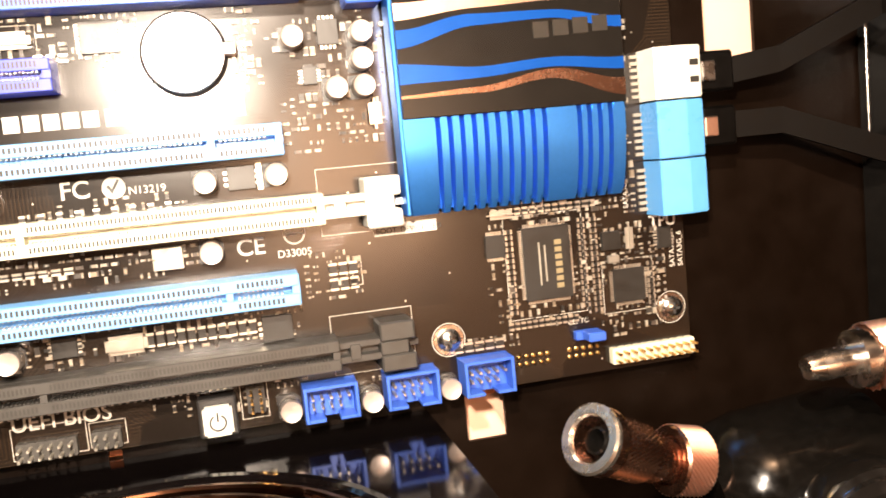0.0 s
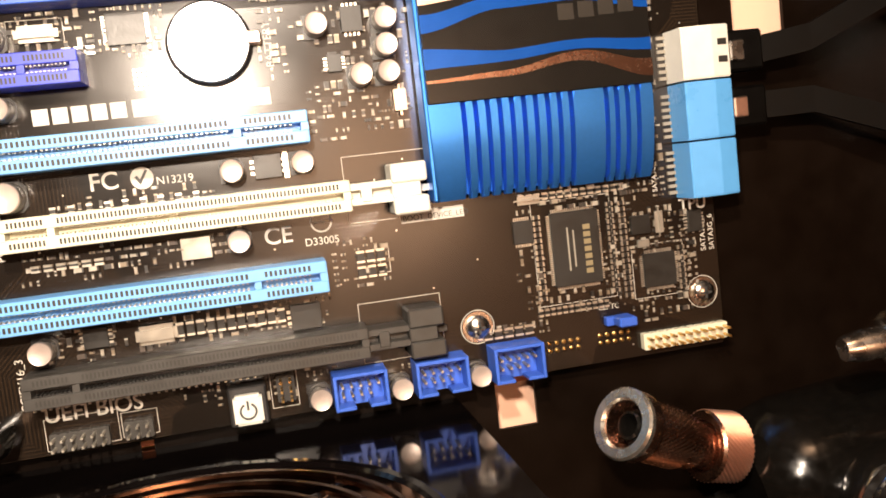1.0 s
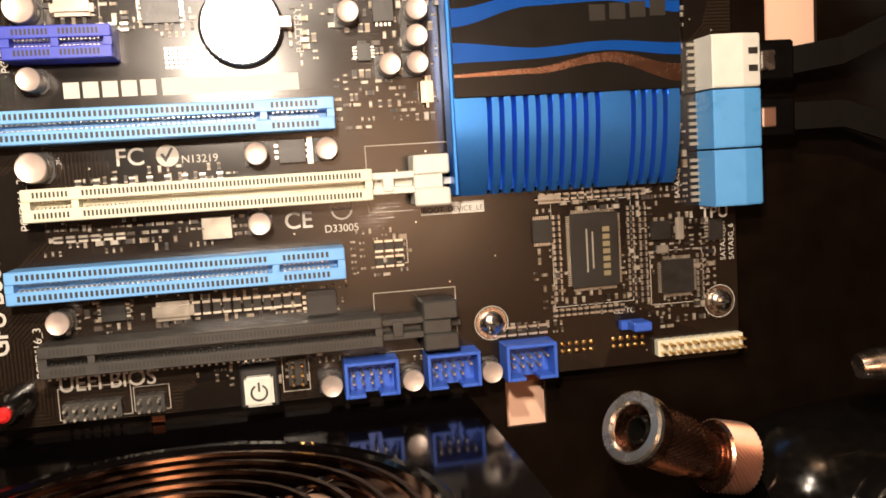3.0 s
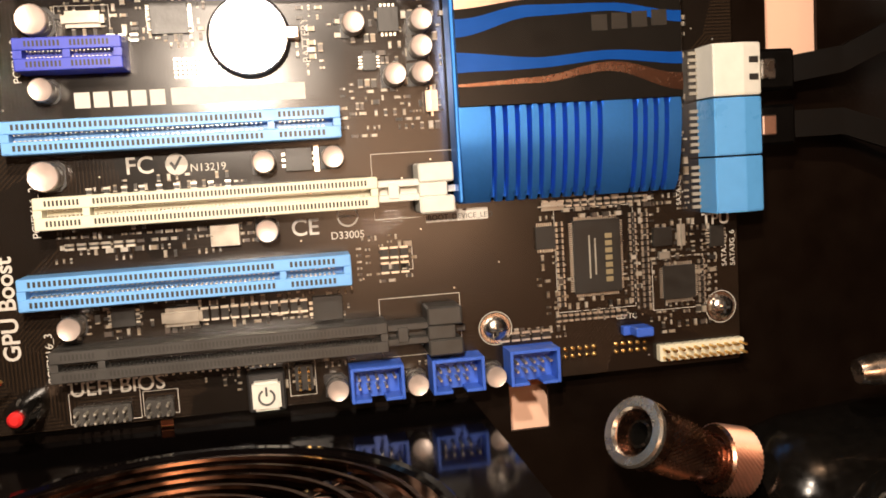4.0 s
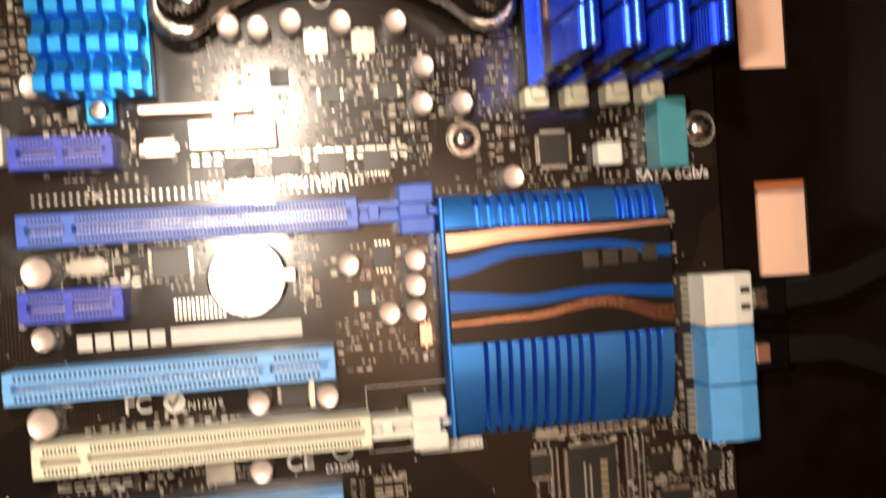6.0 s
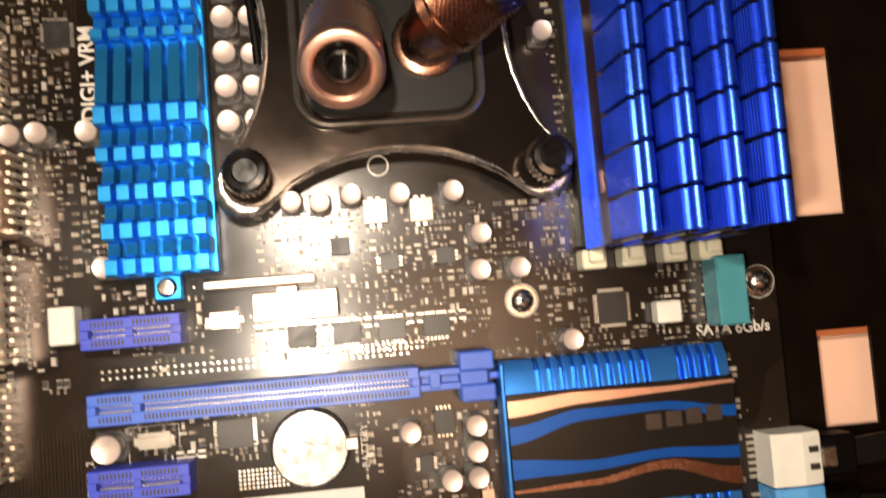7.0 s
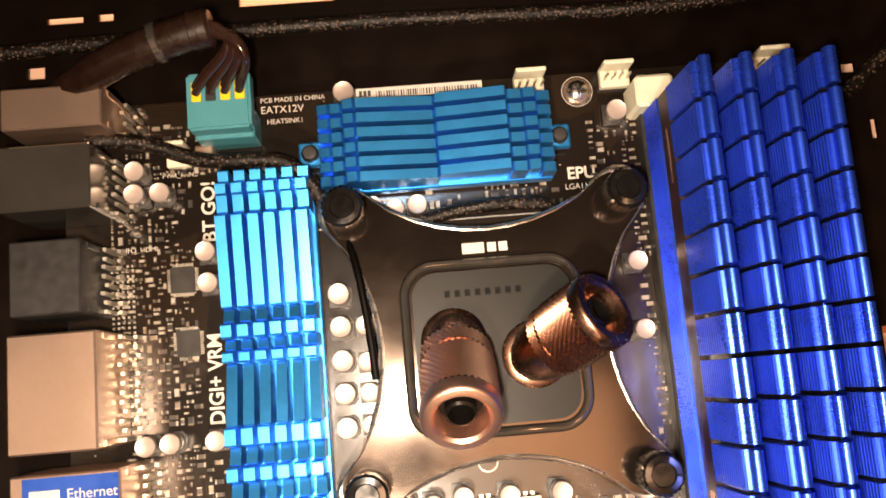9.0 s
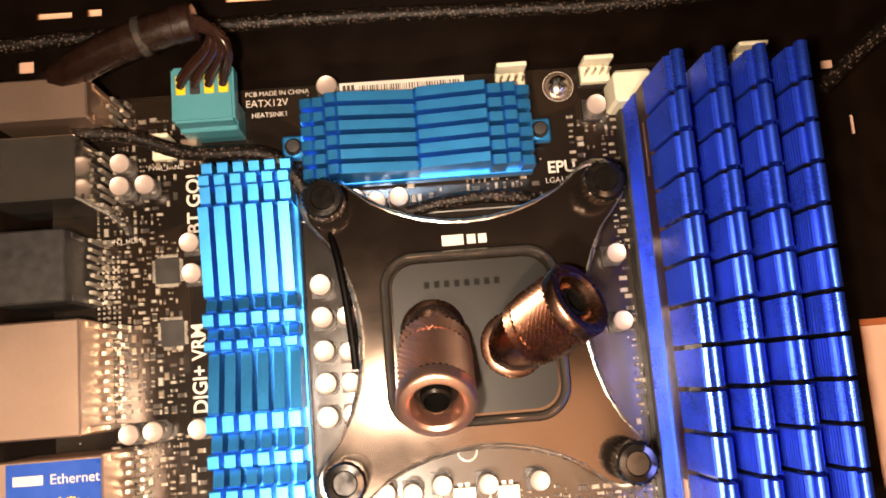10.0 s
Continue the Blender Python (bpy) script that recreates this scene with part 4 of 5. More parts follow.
UPRIGHT = [(0, 5, 17, 17), (5, 9.5, 16.5, 15.2), (9.5, 14.5, 18.5, 18.5), (14.5, 19.5, 17.5, 16.2), (19.5, 24.5, 19.5, 19.5), (24.5, 30, 18.2, 16.6), (30, 34.5, 20, 20), (34.5, 40, 18.4, 16.8), (40, 45.5, 20.5, 20.5),
           (45.5, 63.5, 20.8, 16.6), (63.5, 67, 19, 19), (67, 70.5, 17.6, 16.6), (70.5, 75, 19.5, 19.7), (75, 79.5, 18.2, 16.6), (79.5, 107, 17.0, 20.6), (107, 113, 19.8, 20.4), (113, 117, 18.2, 18.6), (117, 121, 16.6, 17)]
CROSSWISE = [(0, 4, 14, 14.6), (4, 8, 16.6, 17), (8, 12, 18.2, 18.6), (12, 36, 20.8, 18.0), (36, 58, 18.0, 20.6), (58, 63, 18.8, 18.6), (63, 67.5, 17.2, 17), (67.5, 72, 15.4, 15)]
left = fin_heatsink("regulator_heatsink", 121, 28.5, 6, "azure anodised regulator heatsink with stepped fins, standing upright", UPRIGHT)
left.matrix_basis = pose(0.0465, 0, 0.1495) @ BOARD
top = fin_heatsink("regulator_heatsink", 72, 27, 6, "azure anodised regulator heatsink with stepped fins, lying crosswise", CROSSWISE)
top.matrix_basis = pose(0.0775, 0, 0.2895) @ BOARD @ pose(0, 0, 0, 0, 0, -90)
for root, l, w in ((left, 121, 28.5), (top, 72, 27)):
    for b0, b1 in ((-7.0, 0.3), (l - 0.3, l + 7)):
        e = part("ear", box(bmesh.new(), w / 2 - 4.5, w / 2 + 3.5, b0, b1, 2.5, 5, 0.6), M_VRM, root)
        bm = bmesh.new()
        lathe(bm, [(2.7, 5), (2.7, 6.4), (2.0, 7.4), (0, 7.6)], 18, (w / 2 - 0.5, (b0 + b1) / 2, 0))
        part("screw", bm, M_CHROME if root is left else M_BLACK, e, smooth=True)


# ---------------------------------------------------------------- memory
def run_comb(bm, prof, b0, b1):
    """A toothed profile (across, out) drawn along the module."""
    lo = [bm.verts.new((x, b0, h)) for x, h in prof]
    hi = [bm.verts.new((x, b1, h)) for x, h in prof]
    bm.faces.new(lo)
    bm.faces.new(hi[::-1])
    for j in range(len(prof)):
        bm.faces.new((lo[j], hi[j], hi[(j + 1) % len(prof)], lo[(j + 1) % len(prof)]))
    bmesh.ops.recalc_face_normals(bm, faces=bm.faces)


def memory_stick():
    root = thing("memory_module", label="memory module with tall indigo finned heat spreader", category="memory module", group="memory modules beside the processor")
    part("module_board", box(bmesh.new(), -0.6, 0.6, 0, 133.3, 6.5, 20, 0.1), M_PCB, root)
    for side in (-1, 1):
        bm = bmesh.new()
        comb = [(0.7, 9), (2.2, 9)]
        for i in range(11):
            h = 9.3 + 1.36 * i
            comb += [(2.3, h), (3.15, h + 0.1), (3.2, h + 0.7), (2.3, h + 0.8)]
        comb += [(2.2, 24.4), (0.7, 24.4)]
        run_comb(bm, [(side * x, h) for x, h in comb], 0.3, 133)
        part("spreader", bm, M_RAM, root)
        band = part("label_band", box(bmesh.new(), min(side * 0.7, side * 2.8), max(side * 0.7, side * 2.8), 0.3, 133, 24.6, 34, 0.2), M_BAND, root, "dark glossy label band with coppery print")
        for p0, p1, p2, p3 in ((106, 122, 28.6, 30.0), (14, 20, 28, 31)):
            part("print_bar", box(bmesh.new(), side * 2.8 - 0.06, side * 2.8 + 0.06, p0, p1, p2, p3), M_COPPER, band)
    n = 12
    L = 133.0 / n
    core = bmesh.new()
    box(core, -1.4, 1.4, 0.3, 133, 34, 54, 0.2)
    # near-black core puts the shade of the fin slits into its colour
    part("fin_core", core, M_MATTE, root)
    for i in range(n):
        bm = bmesh.new()
        b0, b1 = 0.3 + i * L + 0.7, 0.3 + (i + 1) * L - 0.7
        side = []
        for k in range(14):
            h = 34.4 + 1.5 * k
            w = 3.2 - 0.05 * k
            side += [(w - 0.15, h), (w, h + 0.15), (w, h + 0.85), (w - 0.15, h + 1.0), (w - 0.75, h + 1.05), (w - 0.75, h + 1.45)]
        outer = side + [(1.0, 55.6), (1.0, 56.6)] + [(1.75 * math.cos(t), 58.3 + 1.75 * math.sin(t)) for t in (radians(-50 + 28 * j) for j in range(6))]
        inner = [(-x, h) for x, h in reversed(outer)]
        run_comb(bm, outer + inner, b0, b1)
        part("fin", bm, M_RAM, root, smooth=True)
    return root


stick = memory_stick()
stick.matrix_basis = pose(0.1824, 0, 0.1475) @ BOARD
for i in range(1, 4):
    copy_thing(stick, pose(0.1824 + 0.0110 * i, 0, 0.1475) @ BOARD)

# ---------------------------------------------------------------- processor water block
C = (126.0, 213.5)
block = thing("processor_water_block", label="black nickel cross-shaped water block with glossy centre plate", category="water block")


def cross_outline(half, sag, r=8.0, n=10):
    """Square with rounded corner lobes and sides drawn in."""
    pts = []
    for k in range(4):
        t0 = radians(-45 + 90 * k)
        cx, cy = half * math.sqrt(2) * math.cos(t0), half * math.sqrt(2) * math.sin(t0)
        for i in range(7):
            t = t0 + radians(-80 + 160 * i / 6)
            pts.append((C[0] + cx + r * math.cos(t), C[1] + cy + r * math.sin(t)))
        # side to the next corner
        t1 = radians(90 * k)
        for i in range(1, n):
            u = i / n * 2 - 1
            d = half + r * 0.9 - sag * (1 - u * u) ** 0.8
            l = u * (half - r * 0.55)
            pts.append((C[0] + d * math.cos(t1) - l * math.sin(t1), C[1] + d * math.sin(t1) + l * math.cos(t1)))
    return pts


part("socket_frame", slab(bmesh.new(), rounded(96, 157, 184, 243, 4), 0.05, 6), M_BLACK, block)
part("copper_base", slab(bmesh.new(), rounded(98.5, 153.5, 186, 241, 8), 6, 11.5), M_COPPER_D, block)
out = cross_outline(40.8, 14.5)
bm = slab(bmesh.new(), out, 11.5, 15.0, 0.8)
part("bracket", bm, M_PLATE, block, "brushed dark metal cross bracket with bright edge")
bm = bmesh.new()
n = len(out)
edges = [[bm.verts.new((C[0] + (a - C[0]) * k, C[1] + (b - C[1]) * k, h)) for a, b in out] for k, h in ((1.03, 11.4), (1.034, 13.4), (1.026, 14.4), (1.012, 15.0), (0.995, 15.2), (0.98, 15.04))]
for p, q in zip(edges, edges[1:]):
    for i in range(n):
        k = (i + 1) % n
        bm.faces.new((p[i], p[k], q[k], q[i]))
part("bright_edge", bm, M_EDGE, block, "polished edge of the bracket", True)
bm = bmesh.new()
rings = []
for d, h in ((0, 14.9), (0.1, 16.2), (0.7, 17.2), (1.5, 17.5), (2.3, 17.1), (2.8, 16.2), (3.0, 15.0)):
    rings.append([bm.verts.new((a, b, h)) for a, b in rounded(98.6 + d, 153.2 - d, 185.6 + d, 238.4 - d, 10.5 - d, 8)])
for p, q in zip(rings, rings[1:]):
    for i in range(len(p)):
        k = (i + 1) % len(p)
        bm.faces.new((p[i], p[k], q[k], q[i]))
part("centre_rim", bm, M_RIM, block, "polished black ridge round the centre plate", True)
part("centre_plate", slab(bmesh.new(), rounded(102.4, 149.4, 189.4, 234.6, 7.0, 8), 15.0, 16.6, 0.5), M_SATIN, block, "satin black centre plate")
fast_boxes("engraving", [(112 + 3.0 * i, 113.6 + 3.0 * i, 227.0, 229.0, 16.6, 16.63) for i in range(8)], M_ENGRAVE, block)
bm = box(bmesh.new(), 118.4, 125.0, 239.7, 242.9, 15.0, 15.06)
box(bm, 126.0, 128.6, 239.9, 242.7, 15.0, 15.06)
box(bm, 129.4, 132.0, 239.9, 242.7, 15.0, 15.06)
part("maker_mark", bm, M_SILK, block, "small white maker mark")
for k, (a, b) in enumerate(((84.6, 254.4), (167.0, 253.6), (86.0, 173.8), (167.4, 172.6))):
    bm = bmesh.new()
    lathe(bm, [(3.0, 15), (3.0, 17), (4.0, 17), (4.0, 18.5), (3.0, 18.5), (3.0, 20), (5.6, 20), (5.9, 20.6), (5.9, 27.5), (5.2, 28.4), (3.6, 28.6), (3.2, 28.0), (0, 28.0)], 28, (a, b, 0))
    s = part("thumb_screw", bm, M_TUBE, block, "black thumb screw with spring", True)
    bm = bmesh.new()
    for i in range(24):
        t = 2 * math.pi * i / 24
        lathe(bm, [(0.45, 20.8), (0.45, 27.3)], 5, (a + 5.9 * math.cos(t), b + 5.9 * math.sin(t), 0))
    part("knurl", bm, M_GLOSS, s, kind="stuff")


# ---------------------------------------------------------------- tube fittings
def knurled(bm, r, h0, h1, seg=52, rows=8, depth=0.6):
    """A sleeve with a raised diamond pattern; along +z."""
    rings = []
    for j in range(rows * 2 + 1):
        h = h0 + (h1 - h0) * j / (rows * 2)
        rings.append([bm.verts.new(((r + (depth if (i + j) % 2 else 0)) * math.cos(2 * math.pi * i / seg), (r + (depth if (i + j) % 2 else 0)) * math.sin(2 * math.pi * i / seg), h)) for i in range(seg)])
    for p, q in zip(rings, rings[1:]):
        for i in range(seg):
            k = (i + 1) % seg
            bm.faces.new((p[i], p[k], q[k], q[i]))
    return bm


def fitting(name, base, bend, length, r, label, root_axis=(0, 0, 1), bright=True, waist=1.0, reach=6.5):
    """Round seat, bullet-shaped elbow, and an open barrel along bend with two knurled bands and a smooth lip."""
    root = thing(name, label=label, category="tube fitting", group="tube fittings")
    # bright picks the stronger of the two painted reflections
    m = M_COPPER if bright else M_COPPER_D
    b = Vector(base)
    ax, rd = Vector(bend).normalized(), Vector(root_axis).normalized()
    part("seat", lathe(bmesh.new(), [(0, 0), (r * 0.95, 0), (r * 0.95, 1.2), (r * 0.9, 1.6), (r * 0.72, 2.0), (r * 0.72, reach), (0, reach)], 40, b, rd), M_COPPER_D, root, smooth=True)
    elbow = b + rd * reach
    q = Vector((0, 0, 1)).rotation_difference(ax).to_matrix().to_4x4()
    place = Matrix.Translation(elbow * MM) @ q
    w = waist
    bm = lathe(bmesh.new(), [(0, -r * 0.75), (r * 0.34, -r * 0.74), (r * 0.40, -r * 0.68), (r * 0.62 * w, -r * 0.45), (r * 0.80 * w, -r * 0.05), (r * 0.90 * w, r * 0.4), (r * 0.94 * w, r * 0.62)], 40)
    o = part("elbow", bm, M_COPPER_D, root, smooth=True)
    o.matrix_basis = place
    s0, s1, s2, s3 = r * 0.62, length * 0.34, length * 0.38, length * 0.84
    w2 = 0.5 + 0.5 * w
    for h0, h1, rad, rows in ((s0, s1, r * 0.95 * w, 2), (s2, s3, r * 0.98 * w2, 7)):
        k = part("knurled_sleeve", knurled(bmesh.new(), rad - 0.15, h0, h1, 76, rows, 0.75), m, root)
        k.matrix_basis = place
    bm = lathe(bmesh.new(), [(r * 0.96 * w, s1), (r * 0.90 * w, s1 + 0.1), (r * 0.90 * w, s2 - 0.1), (r * 0.98 * w2, s2)], 40)
    lathe(bm, [(r * 0.98 * w2, s3), (r * 1.05, s3 + 0.8), (r * 1.05, length - 1), (r * 1.0, length - 0.2), (r * 0.96, length), (r * 0.78, length), (r * 0.70, length - 0.8), (r * 0.62, length - 10)], 40)
    o = part("barrel", bm, m, root, smooth=True)
    o.matrix_basis = place
    # barb kept black to paint in the shade of the open end
    bm = lathe(bmesh.new(), [(r * 0.60, length - 7), (r * 0.42, length - 6.9), (r * 0.42, length - 2.4), (r * 0.34, length - 2), (r * 0.34, length - 11), (0, length - 11)], 30)
    i = part("barb", bm, M_TUBE, root, smooth=True)
    i.matrix_basis = place
    return root


fitting("tube_fitting", (113.6, 214.0, 16.6), (-0.03, -0.64, 0.77), 33, 10.2, "coppery knurled angled tube fitting on the water block")
fitting("tube_fitting", (137.0, 208.5, 16.6), (0.68, 0.42, 0.74), 27, 10.4, "dark coppery knurled tube fitting with violet glint on the water block", bright=False)

# ---------------------------------------------------------------- battery
bt = thing("coin_battery", 96.3, 98.0, 0, label="steel coin battery in a black round holder", category="battery")
part("holder", lathe(bmesh.new(), [(0, 0.1), (11.3, 0.1), (11.3, 2.0), (10.95, 2.3), (10.8, 1.9), (0, 1.9)], 40), M_BLACK, bt, smooth=True)
cell = part("cell", lathe(bmesh.new(), [(10.6, 1.8), (10.7, 4.2), (10.3, 4.7), (0, 4.75)], 48), M_BATT, bt, "bright steel cell", True)
text("CR2032", -4.5, 3.6, 2.4, cell, h=4.78, turn=-28, material=M_CHIPTXT)
part("spring_clip", box(bmesh.new(), 9.8, 13.6, -1.4, 2.0, 0.1, 5.2, 0.4), M_STEEL, bt)

# ---------------------------------------------------------------- back-panel sockets
def socket_block(a0, a1, b0, b1, h, label, material=None):
    root = thing("rear_socket", label=label, category="rear socket", group="rear sockets")
    bm = box(bmesh.new(), a0, a1, b0, b1, 0.1, h, 0.5)
    part("shell", bm, material or M_STEEL, root)
    rows = max(3, int((b1 - b0) / 2.6))
    for i in range(2):
        fast_boxes("legs", [(a1 + 0.6 + 2.6 * i + 0.5 * (k % 2), a1 + 1.7 + 2.6 * i + 0.5 * (k % 2), b0 + (b1 - b0) * (k + 0.5) / rows - 0.55, b0 + (b1 - b0) * (k + 0.5) / rows + 0.55, 0.05, h * (0.36 if i == 0 else 0.16) + 1.2 * (k % 3)) for k in range(rows)], M_LEAD, root, "bright tinned legs", kind="stuff")
    for b in (b0 + 0.5, b1 - 2.3):
        part("flange", box(bmesh.new(), a1 - 0.1, a1 + 0.5, b, b + 1.8, 0.1, h * 0.8, 0.15), material or M_STEEL, root)
    return root


socket_block(-12, 17, 284.5, 297.0, 26, "nickel shell of a rear socket")
socket_block(-12, 14, 260.0, 279.0, 28, "dim nickel shell of a double rear socket", M_RIM)
socket_block(-10, 9.8, 230.5, 251.8, 26, "black optical rear socket", M_BLACK)
socket_block(-10, 14.4, 192.5, 225.2, 28, "broad bright nickel shell of stacked rear sockets")
net = socket_block(-10, 19.8, 163.0, 187.0, 27, "nickel network socket with blue sticker")
st = part("sticker", box(bmesh.new(), -6.5, 19.4, 166.5, 186.2, 27.0, 27.15), M_STICKER, net, "blue sticker with white and yellow print")
text("Ethernet", 5.4, 180.2, 3.9, st, h=27.2, material=M_SILK)
fast_boxes("bar", [(-4.6, 3.6, 180.2, 182.8, 27.15, 27.2), (-4, 10, 169.2, 170.4, 27.15, 27.2)], M_SILK, st)
text("Capability", -1.0, 173.6, 4.2, st, h=27.2, material=M_YELLOW, bold=0.12)
socket_block(-10, 15, 128.0, 159.0, 28, "nickel shell of stacked rear sockets")
socket_block(-10, 12, 96.0, 124.0, 22, "nickel shell of audio sockets")

# power plug for the processor
plug = thing("power_plug", 40, 281.5, 0, label="pale teal eight-pole power plug with black sleeved wires", category="power plug")
part("socket", box(bmesh.new(), 0.5, 18.5, 0, 9.5, 0.1, 13, 0.5), M_CYAN, plug)
part("plug_body", box(bmesh.new(), 0, 19, 1, 18.5, 13, 20, 0.8, seg=2), M_CYAN, plug)
for i in range(4):
    part("pole", box(bmesh.new(), 1.6 + 4.3 * i, 4.6 + 4.3 * i, 9.5, 15.5, 20, 20.8, 0.3), M_YELLOW if i in (0, 2, 3) else M_BLACK, plug)
    for j in range(2):
        tube("wire", [(4, 25.5 + 1.4 * j, 33), (10 + 1.6 * i, 27.0 - 0.8 * i + j, 35.5), (17 + 1.2 * i, 24.0 - 1.6 * i + j, 36), (15.5 + 1.8 * i, 18.5 - 0.9 * i + j, 31), (6 + 3.9 * i, 15 + 1.5 * j, 25), (3.0 + 4.3 * i, 12 + 2 * j, 20.5)], 1.3, M_WIRE, plug)
power_lead = tube("power_lead", [(50, 308, 33.5), (40, 306.5, 33), (28, 303.5, 31), (14, 300, 26), (2, 296, 18), (-8, 290, 8)], 5.4, M_SHRINK, None, "thick brown-black heat-shrink on a power lead", "cable")
part("clip_ring", lathe(bmesh.new(), [(5.5, 0), (6.0, 0.4), (6.0, 2.2), (5.5, 2.6)], 28, (34.5, 305.2, 31.9), (1, 0.22, 0.12)), M_RIM, power_lead, "dark metal clip ring", smooth=True)
part("end_collar", lathe(bmesh.new(), [(5.4, 0), (5.75, 0.3), (5.75, 5.2), (5.0, 6.2), (0, 6.2)], 28, (45.5, 307.4, 33.3), (1, 0.13, 0.05)), M_SHRINK, power_lead, "shrunk collar where the wires leave", smooth=True)
tube("braided_cable", [(8, 283, 14), (24, 284, 12), (36, 276, 10), (52, 274, 12), (66, 275, 12), (75, 268, 10), (78, 258, 8)], 2.4, M_SLEEVE, None, "black braided fan lead with coppery flecks", "cable")
tube("braided_cable", [(108, 252, 9), (118, 254.5, 9), (132, 256, 9), (146, 255, 8), (150, 252, 6)], 2.2, M_SLEEVE, None, "black braided fan lead with coppery flecks", "cable")
tube("braided_cable", [(-40, 312, 12), (-2, 315.1, 12), (29, 314.7, 12), (60, 316.3, 12), (110, 316.1, 12), (164, 314.2, 12), (208, 313.4, 12), (320, 330, 10)], 2.4, M_SLEEVE, None, "black braided lead running under the roof", "cable")
tube("strap", [(84, 249, 13), (86.5, 241, 16), (88.5, 228, 17.5), (89.8, 214, 17), (90.2, 205, 16)], 1.2, M_CABLE, None, "flat black strap over the capacitors", "strap")
tube("braided_cable", [(239, 279.3, 20), (250, 288.5, 20), (261, 296.9, 20), (273, 306, 24)], 2.4, M_SLEEVE, None, "black braided lead hanging at the corner", "cable")

# bar-code label at the upper edge
lb = thing("barcode_label", 89.5, 294.8, 0, label="white paper label with black bar code", category="label")
part("paper", box(bmesh.new(), 0, 41, 0, 3.6, 0.03, 0.15), M_PAPER, lb)
r2 = random.Random(3)
x, bars = 6.5, []
while x < 39:
    w = r2.choice((0.18, 0.3, 0.5))
    bars.append((x, x + w, 0.4, 2.4, 0.15, 0.19))
    x += w + r2.choice((0.25, 0.4, 0.6))
fast_boxes("bars", bars + [(1 + 1.4 * i, 2 + 1.4 * i, 0.9, 2.8, 0.15, 0.19) for i in range(3)], M_BAR, lb, kind="stuff")

# ---------------------------------------------------------------- on the floor of the case
def on_floor(name, label, category, at=(0, 0), group=""):
    ob = new(name)
    ob.empty_display_size = 0.005
    ob.matrix_basis = pose(at[0] * MM, -at[1] * MM, FLOOR * MM)
    return tagged(ob, label, category, group)


fan = on_floor("fan_grille", "glossy black ring grille of a fan in the floor", "fan grille", FAN[:2])
for r in (24.5, 31.0, 37.8, 44.4, 51.0):
    bm = bmesh.new()
    prof = [(r - 1.1, -0.6), (r + 1.1, -0.6), (r + 1.1, 0.6), (r + 0.5, 1.3), (r - 0.6, 1.2), (r - 1.1, 0.5), (r - 1.1, -0.6)]
    part("ring", lathe(bm, prof, 72), M_RING, fan, smooth=True)
for k in range(4):
    bm = box(bmesh.new(), 18, 56.5, -1.0, 1.0, -3.2, -1.6, 0.3)
    part("spoke", bm, M_TUBE, fan, turn=45 + 90 * k)
part("hub", lathe(bmesh.new(), [(0, -3.0), (14, -3.0), (17.5, -3.4), (18.5, -4.0), (18.5, -10), (0, -10)], 48), M_TUBE, fan, "dark hub with worn gloss", True)
part("collar", lathe(bmesh.new(), [(55.2, -8), (55.2, 0.5), (56.0, 1.4), (57.6, 1.6), (58.6, 0.9), (58.8, 0.02)], 80), M_FLOOR, fan, "black collar", True)
# ---------------------------------------------------------------- right-hand corner: pump, hoses, lower fitting
pump = thing("pump", 258, -108, 60, label="glossy black round pump with stepped lid and brass centre", category="pump")
PA = Vector((-0.36, 0.22, 0.9)).normalized()
PC = Vector((2, 62, 2))
part("housing", lathe(bmesh.new(), [(0, -26), (20, -26), (20.5, 2), (19.5, 4), (17.6, 4.4), (16.8, 6), (13.6, 6.6), (12.8, 8.4), (8, 8.8), (7, 7.6), (0, 7.6)], 56, PC, PA), M_TUBE, pump, "glossy black stepped housing", True)
part("boss", lathe(bmesh.new(), [(5.0, 7.6), (5.0, 11), (4.2, 12), (2.8, 12), (2.4, 10.4), (0, 10.4)], 6, PC, PA), M_GOLD, pump, "brass hexagon boss")
part("top_dome", lathe(bmesh.new(), [(0, -34), (18, -34), (24, -28), (26, -18), (26, 14), (24, 20), (17, 25), (0, 26)], 48, (10, 62, -42), (0.96, 0.12, 0.1)), M_MATTE, pump, "black rounded reservoir end", True)
part("stand", box(bmesh.new(), -14, 18, 0.2, 44, -60, 0, 2.0), M_TUBE, pump)
part("side_barb", lathe(bmesh.new(), [(0, -16), (3.2, -16), (4.2, -12), (4.2, -2), (8.0, -2), (8.4, 2)], 28, (8, 106.5, -15), (1, 0.05, 0.1)), M_CHROME, pump, "bright metal hose end", True)
kb = knurled(bmesh.new(), 9.0, 2, 16, 40, 7)
k = part("side_collar", kb, M_COPPER, pump, "knurled coppery collar")
k.matrix_basis = Matrix.Translation(Vector((8, 106.5, -15)) * MM) @ Vector((0, 0, 1)).rotation_difference(Vector((1, 0.05, 0.1))).to_matrix().to_4x4()
RB, RD, AX = Vector((228.0, -32.5, 20.0)), Vector((-0.95, 0.26, 0.16)).normalized(), Vector((-0.84, 0.46, 0.40)).normalized()
low_fit = fitting("tube_fitting", RB, AX, 34, 9.2, "dark coppery angled tube fitting with bright open rim on the pump", root_axis=RD, bright=False, waist=0.80, reach=11.5)
k = part("knurled_ring", knurled(bmesh.new(), 10.0, 0.2, 9.6, 84, 6, 0.5), M_COPPER, low_fit, "coppery knurled ring")
k.matrix_basis = Matrix.Translation(RB * MM) @ Vector((0, 0, 1)).rotation_difference(RD).to_matrix().to_4x4()
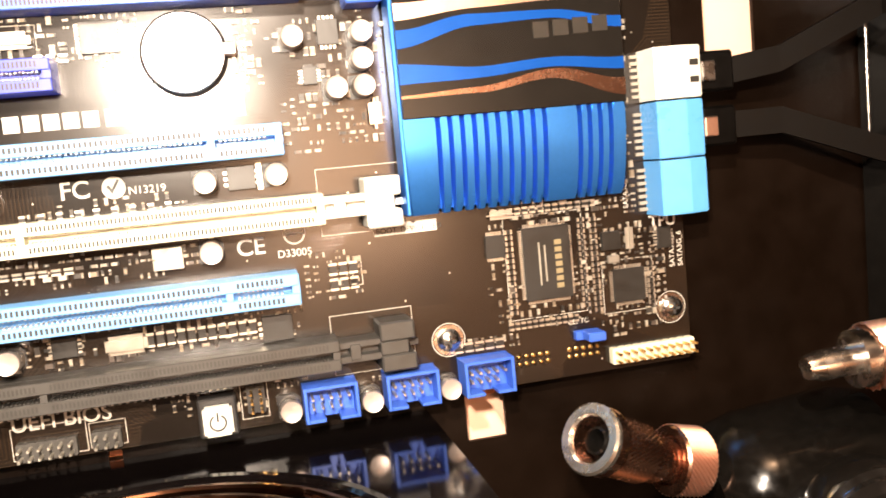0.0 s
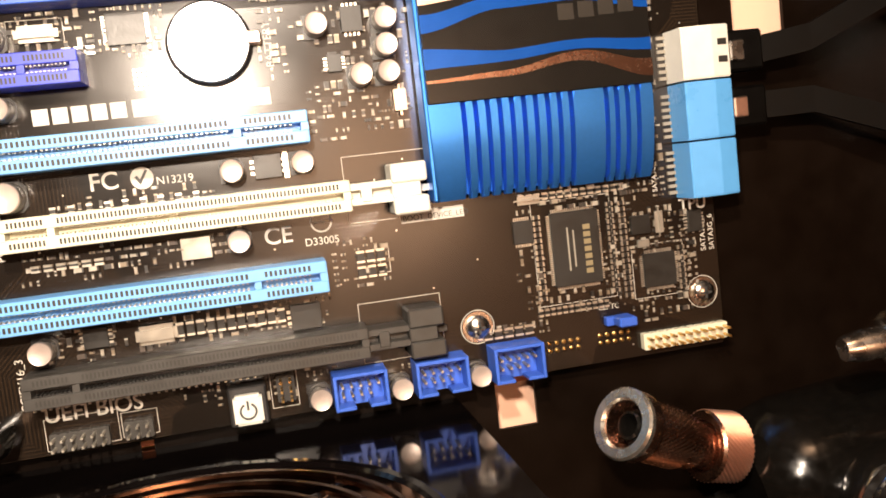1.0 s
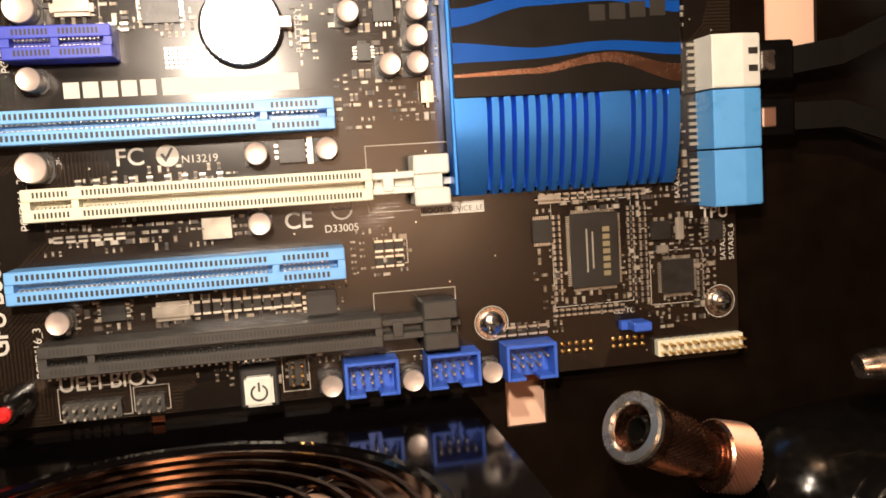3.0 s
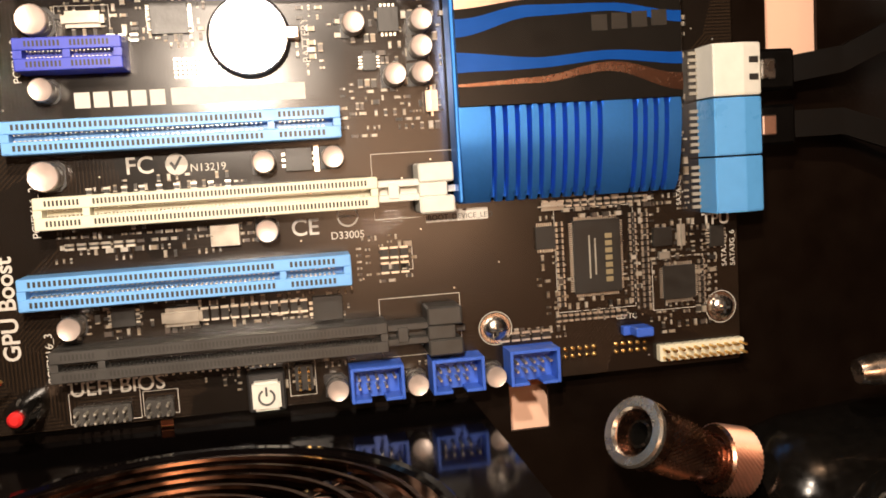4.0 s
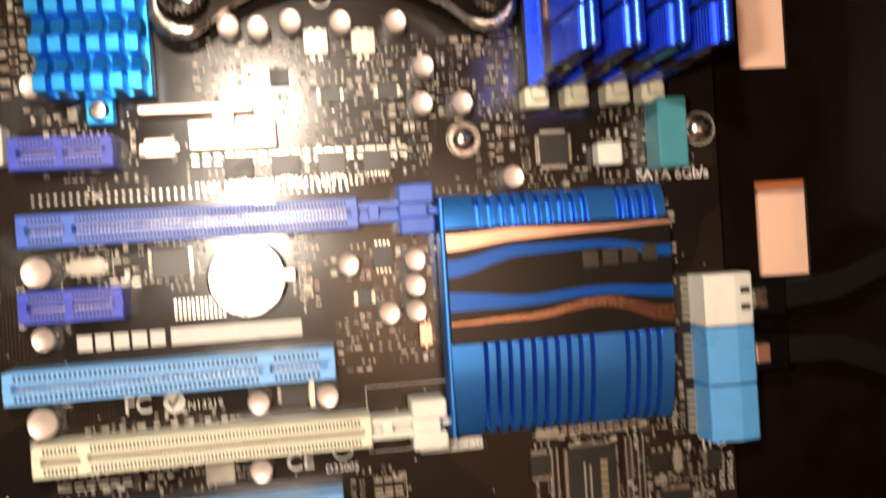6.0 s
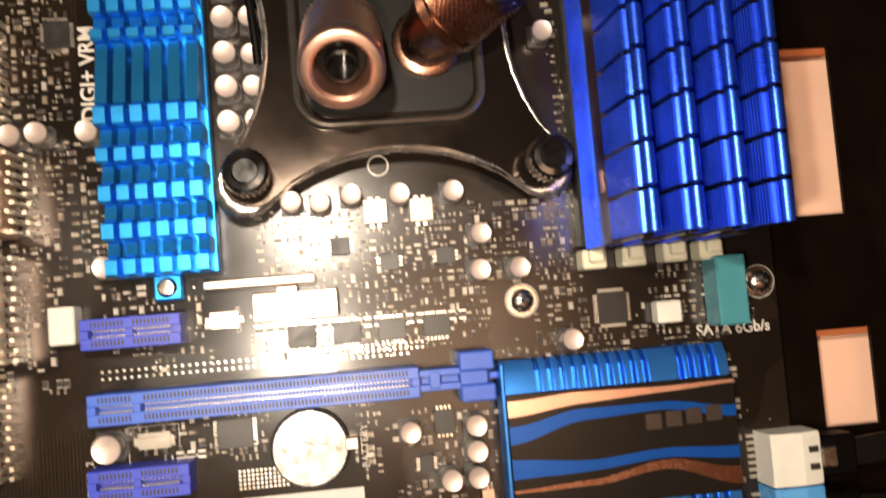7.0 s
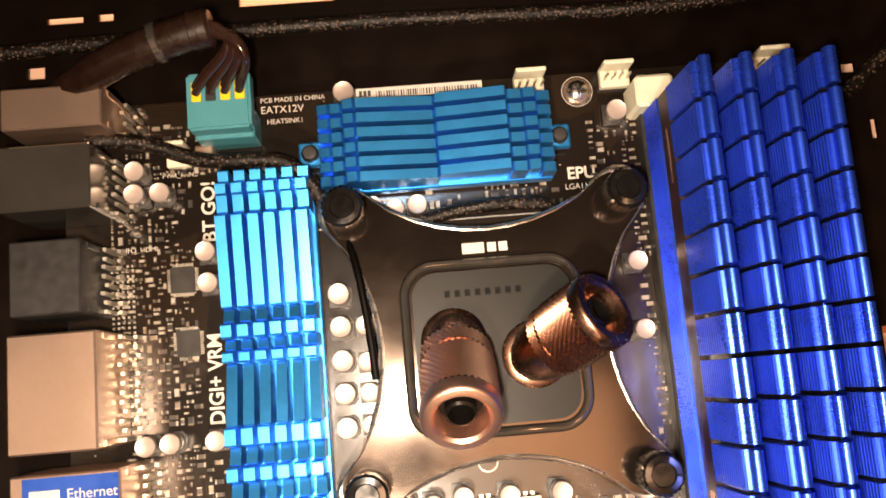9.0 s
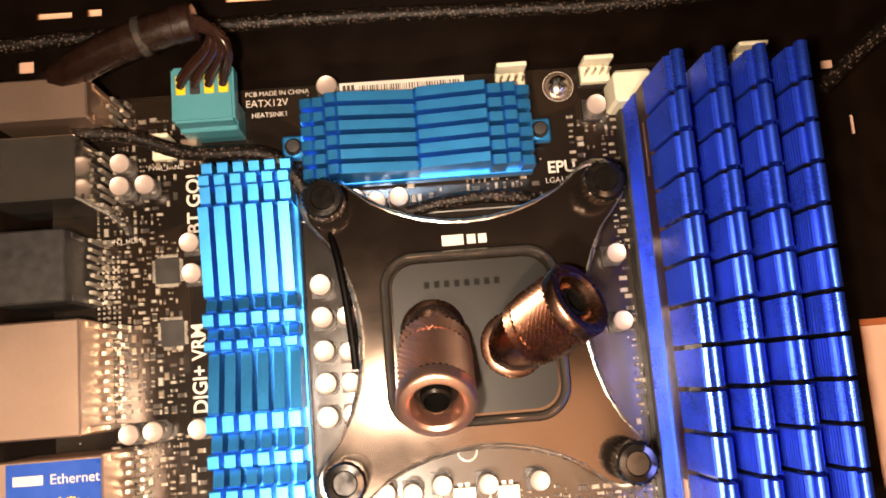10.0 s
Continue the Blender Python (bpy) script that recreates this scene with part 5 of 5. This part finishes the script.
part("ring_face", lathe(bmesh.new(), [(10.2, 9.6), (9.6, 10.4), (7.6, 10.4), (6.9, 9.2)], 40, RB, RD), M_COPPER_D, low_fit, smooth=True)
RE = RB + RD * 11.5
part("bright_rim", lathe(bmesh.new(), [(9.7, 32.8), (9.8, 34.2), (9.2, 34.9), (6.9, 34.9), (6.3, 34.0)], 40, RE, AX), M_EDGE, low_fit, "bright polished rim", True)
tube("hose", [(236, -60, 0), (225, -75, 30), (205, -90, 70), (190, -104, 110)], 8.0, M_TUBE, None, "glossy black coolant hose on the case bottom", "hose")
jack = thing("audio_plug", 31.0, 2.0, 0, label="black cable plug with a red tip", category="plug")
part("body", lathe(bmesh.new(), [(0, 0.1), (4.0, 0.1), (4.0, 14), (3.0, 17), (0, 17)], 20), M_TUBE, jack, smooth=True)
part("tip", lathe(bmesh.new(), [(2.0, 17), (2.0, 18.6), (1.2, 19.4), (0, 19.5)], 16), M_RED, jack, "red tip", True)
part("lead", box(bmesh.new(), -12, 4, 9, 10.2, 17, 18, 0.3), M_GOLD, jack, turn=35)
tag = on_floor("yellow_tag", "yellow paper tag below the fan grille", "tag", (103, 112))
part("paper", box(bmesh.new(), -7, 7, -6, 6, -16, -15.4, 0.1), M_YELLOW, tag)
for a, b0, b1, h in ((300, 55, 180, 12), (322, 55, 190, 20)):
    ob = thing("cage_edge", a, b0, h, label="thin bright edge of the drive cage", category="cage edge", group="drive cage edges")
    part("strip", box(bmesh.new(), -0.5, 0.5, 0, b1 - b0, -0.8, 0, 0.2), M_CHROME, ob)

# SATA leads
for b, w in ((82.0, 1), (65.5, 0)):
    ld = thing("disk_lead", label="flat black disk lead with a bright metal clip", category="cable", group="disk leads")
    part("plug", box(bmesh.new(), 243.4, 255, b - 6, b + 6, 1.5, 9.6, 0.8), M_CABLE, ld)
    part("clip", box(bmesh.new(), 243.5, 248, b - 3.0, b + 3.0, 9.6, 11.0, 0.4), M_CHROME if w else M_COPPER, ld, "bright metal clip")
    bm = bmesh.new()
    path = [(255, b, 6.5), (270, b + 2 * w, 10), (300, b + (16 if w else -12), 18), (345, b + (30 if w else -18), 22), (420, b + (40 if w else -20), 22)]
    lo = []
    for x, y, h in path:
        lo.append([bm.verts.new((x, y + s, h + t)) for s, t in ((-4, -0.8), (4, -0.8), (4, 0.8), (-4, 0.8))])
    for p, q in zip(lo, lo[1:]):
        for i in range(4):
            bm.faces.new((p[i], p[(i + 1) % 4], q[(i + 1) % 4], q[i]))
    part("ribbon", bm, M_CABLE, ld, smooth=False)

# far side of the case: drive cage uprights, roof and rear panel
structure("wall_front", box(bmesh.new(), 400, 404, -130, 345, -8, 260), M_CASE, "black case front inside")
structure("ceiling", holed_plate(bmesh.new(), -40, 400, 343, 346, -8, 260, []), M_CASE, "black painted roof panel of the case")
structure("wall_rear", box(bmesh.new(), -44, -40, -130, 346, -8, 260), M_CASE, "black painted rear panel")
for a in (318, 346, 378):
    ob = thing("cage_upright", a, 40, -8, label="black upright of the drive cage", category="cage upright", group="drive cage uprights")
    part("post", box(bmesh.new(), -6, 6, -52, 300, 0, 26, 1.2), M_TUBE, ob)

# the room behind the camera
def room(name, m):
    bm = bmesh.new()
    box(bm, -1, 1, -1, 1, -0.02, 0.02)
    for v in bm.verts:
        v.co *= 1000
    ob = new(name, mesh_of(name, bm, M_WALLP))
    ob.matrix_basis = m
    return tagged(ob, "warm painted wall of the room", "wall", kind="structure")


S2 = Matrix.Diagonal((1.6, 1.6, 1, 1))
room("wall_room", pose(0.1, -2.4, 0.8, 90) @ S2)
room("wall_room", pose(-1.6, -1.0, 0.8, 0, 90) @ S2)
room("wall_room", pose(1.8, -1.0, 0.8, 0, 90) @ S2)
room("ceiling_room", pose(0.1, -1.0, 2.38) @ S2)
room("floor_room", pose(0.1, -1.0, -0.136) @ S2)
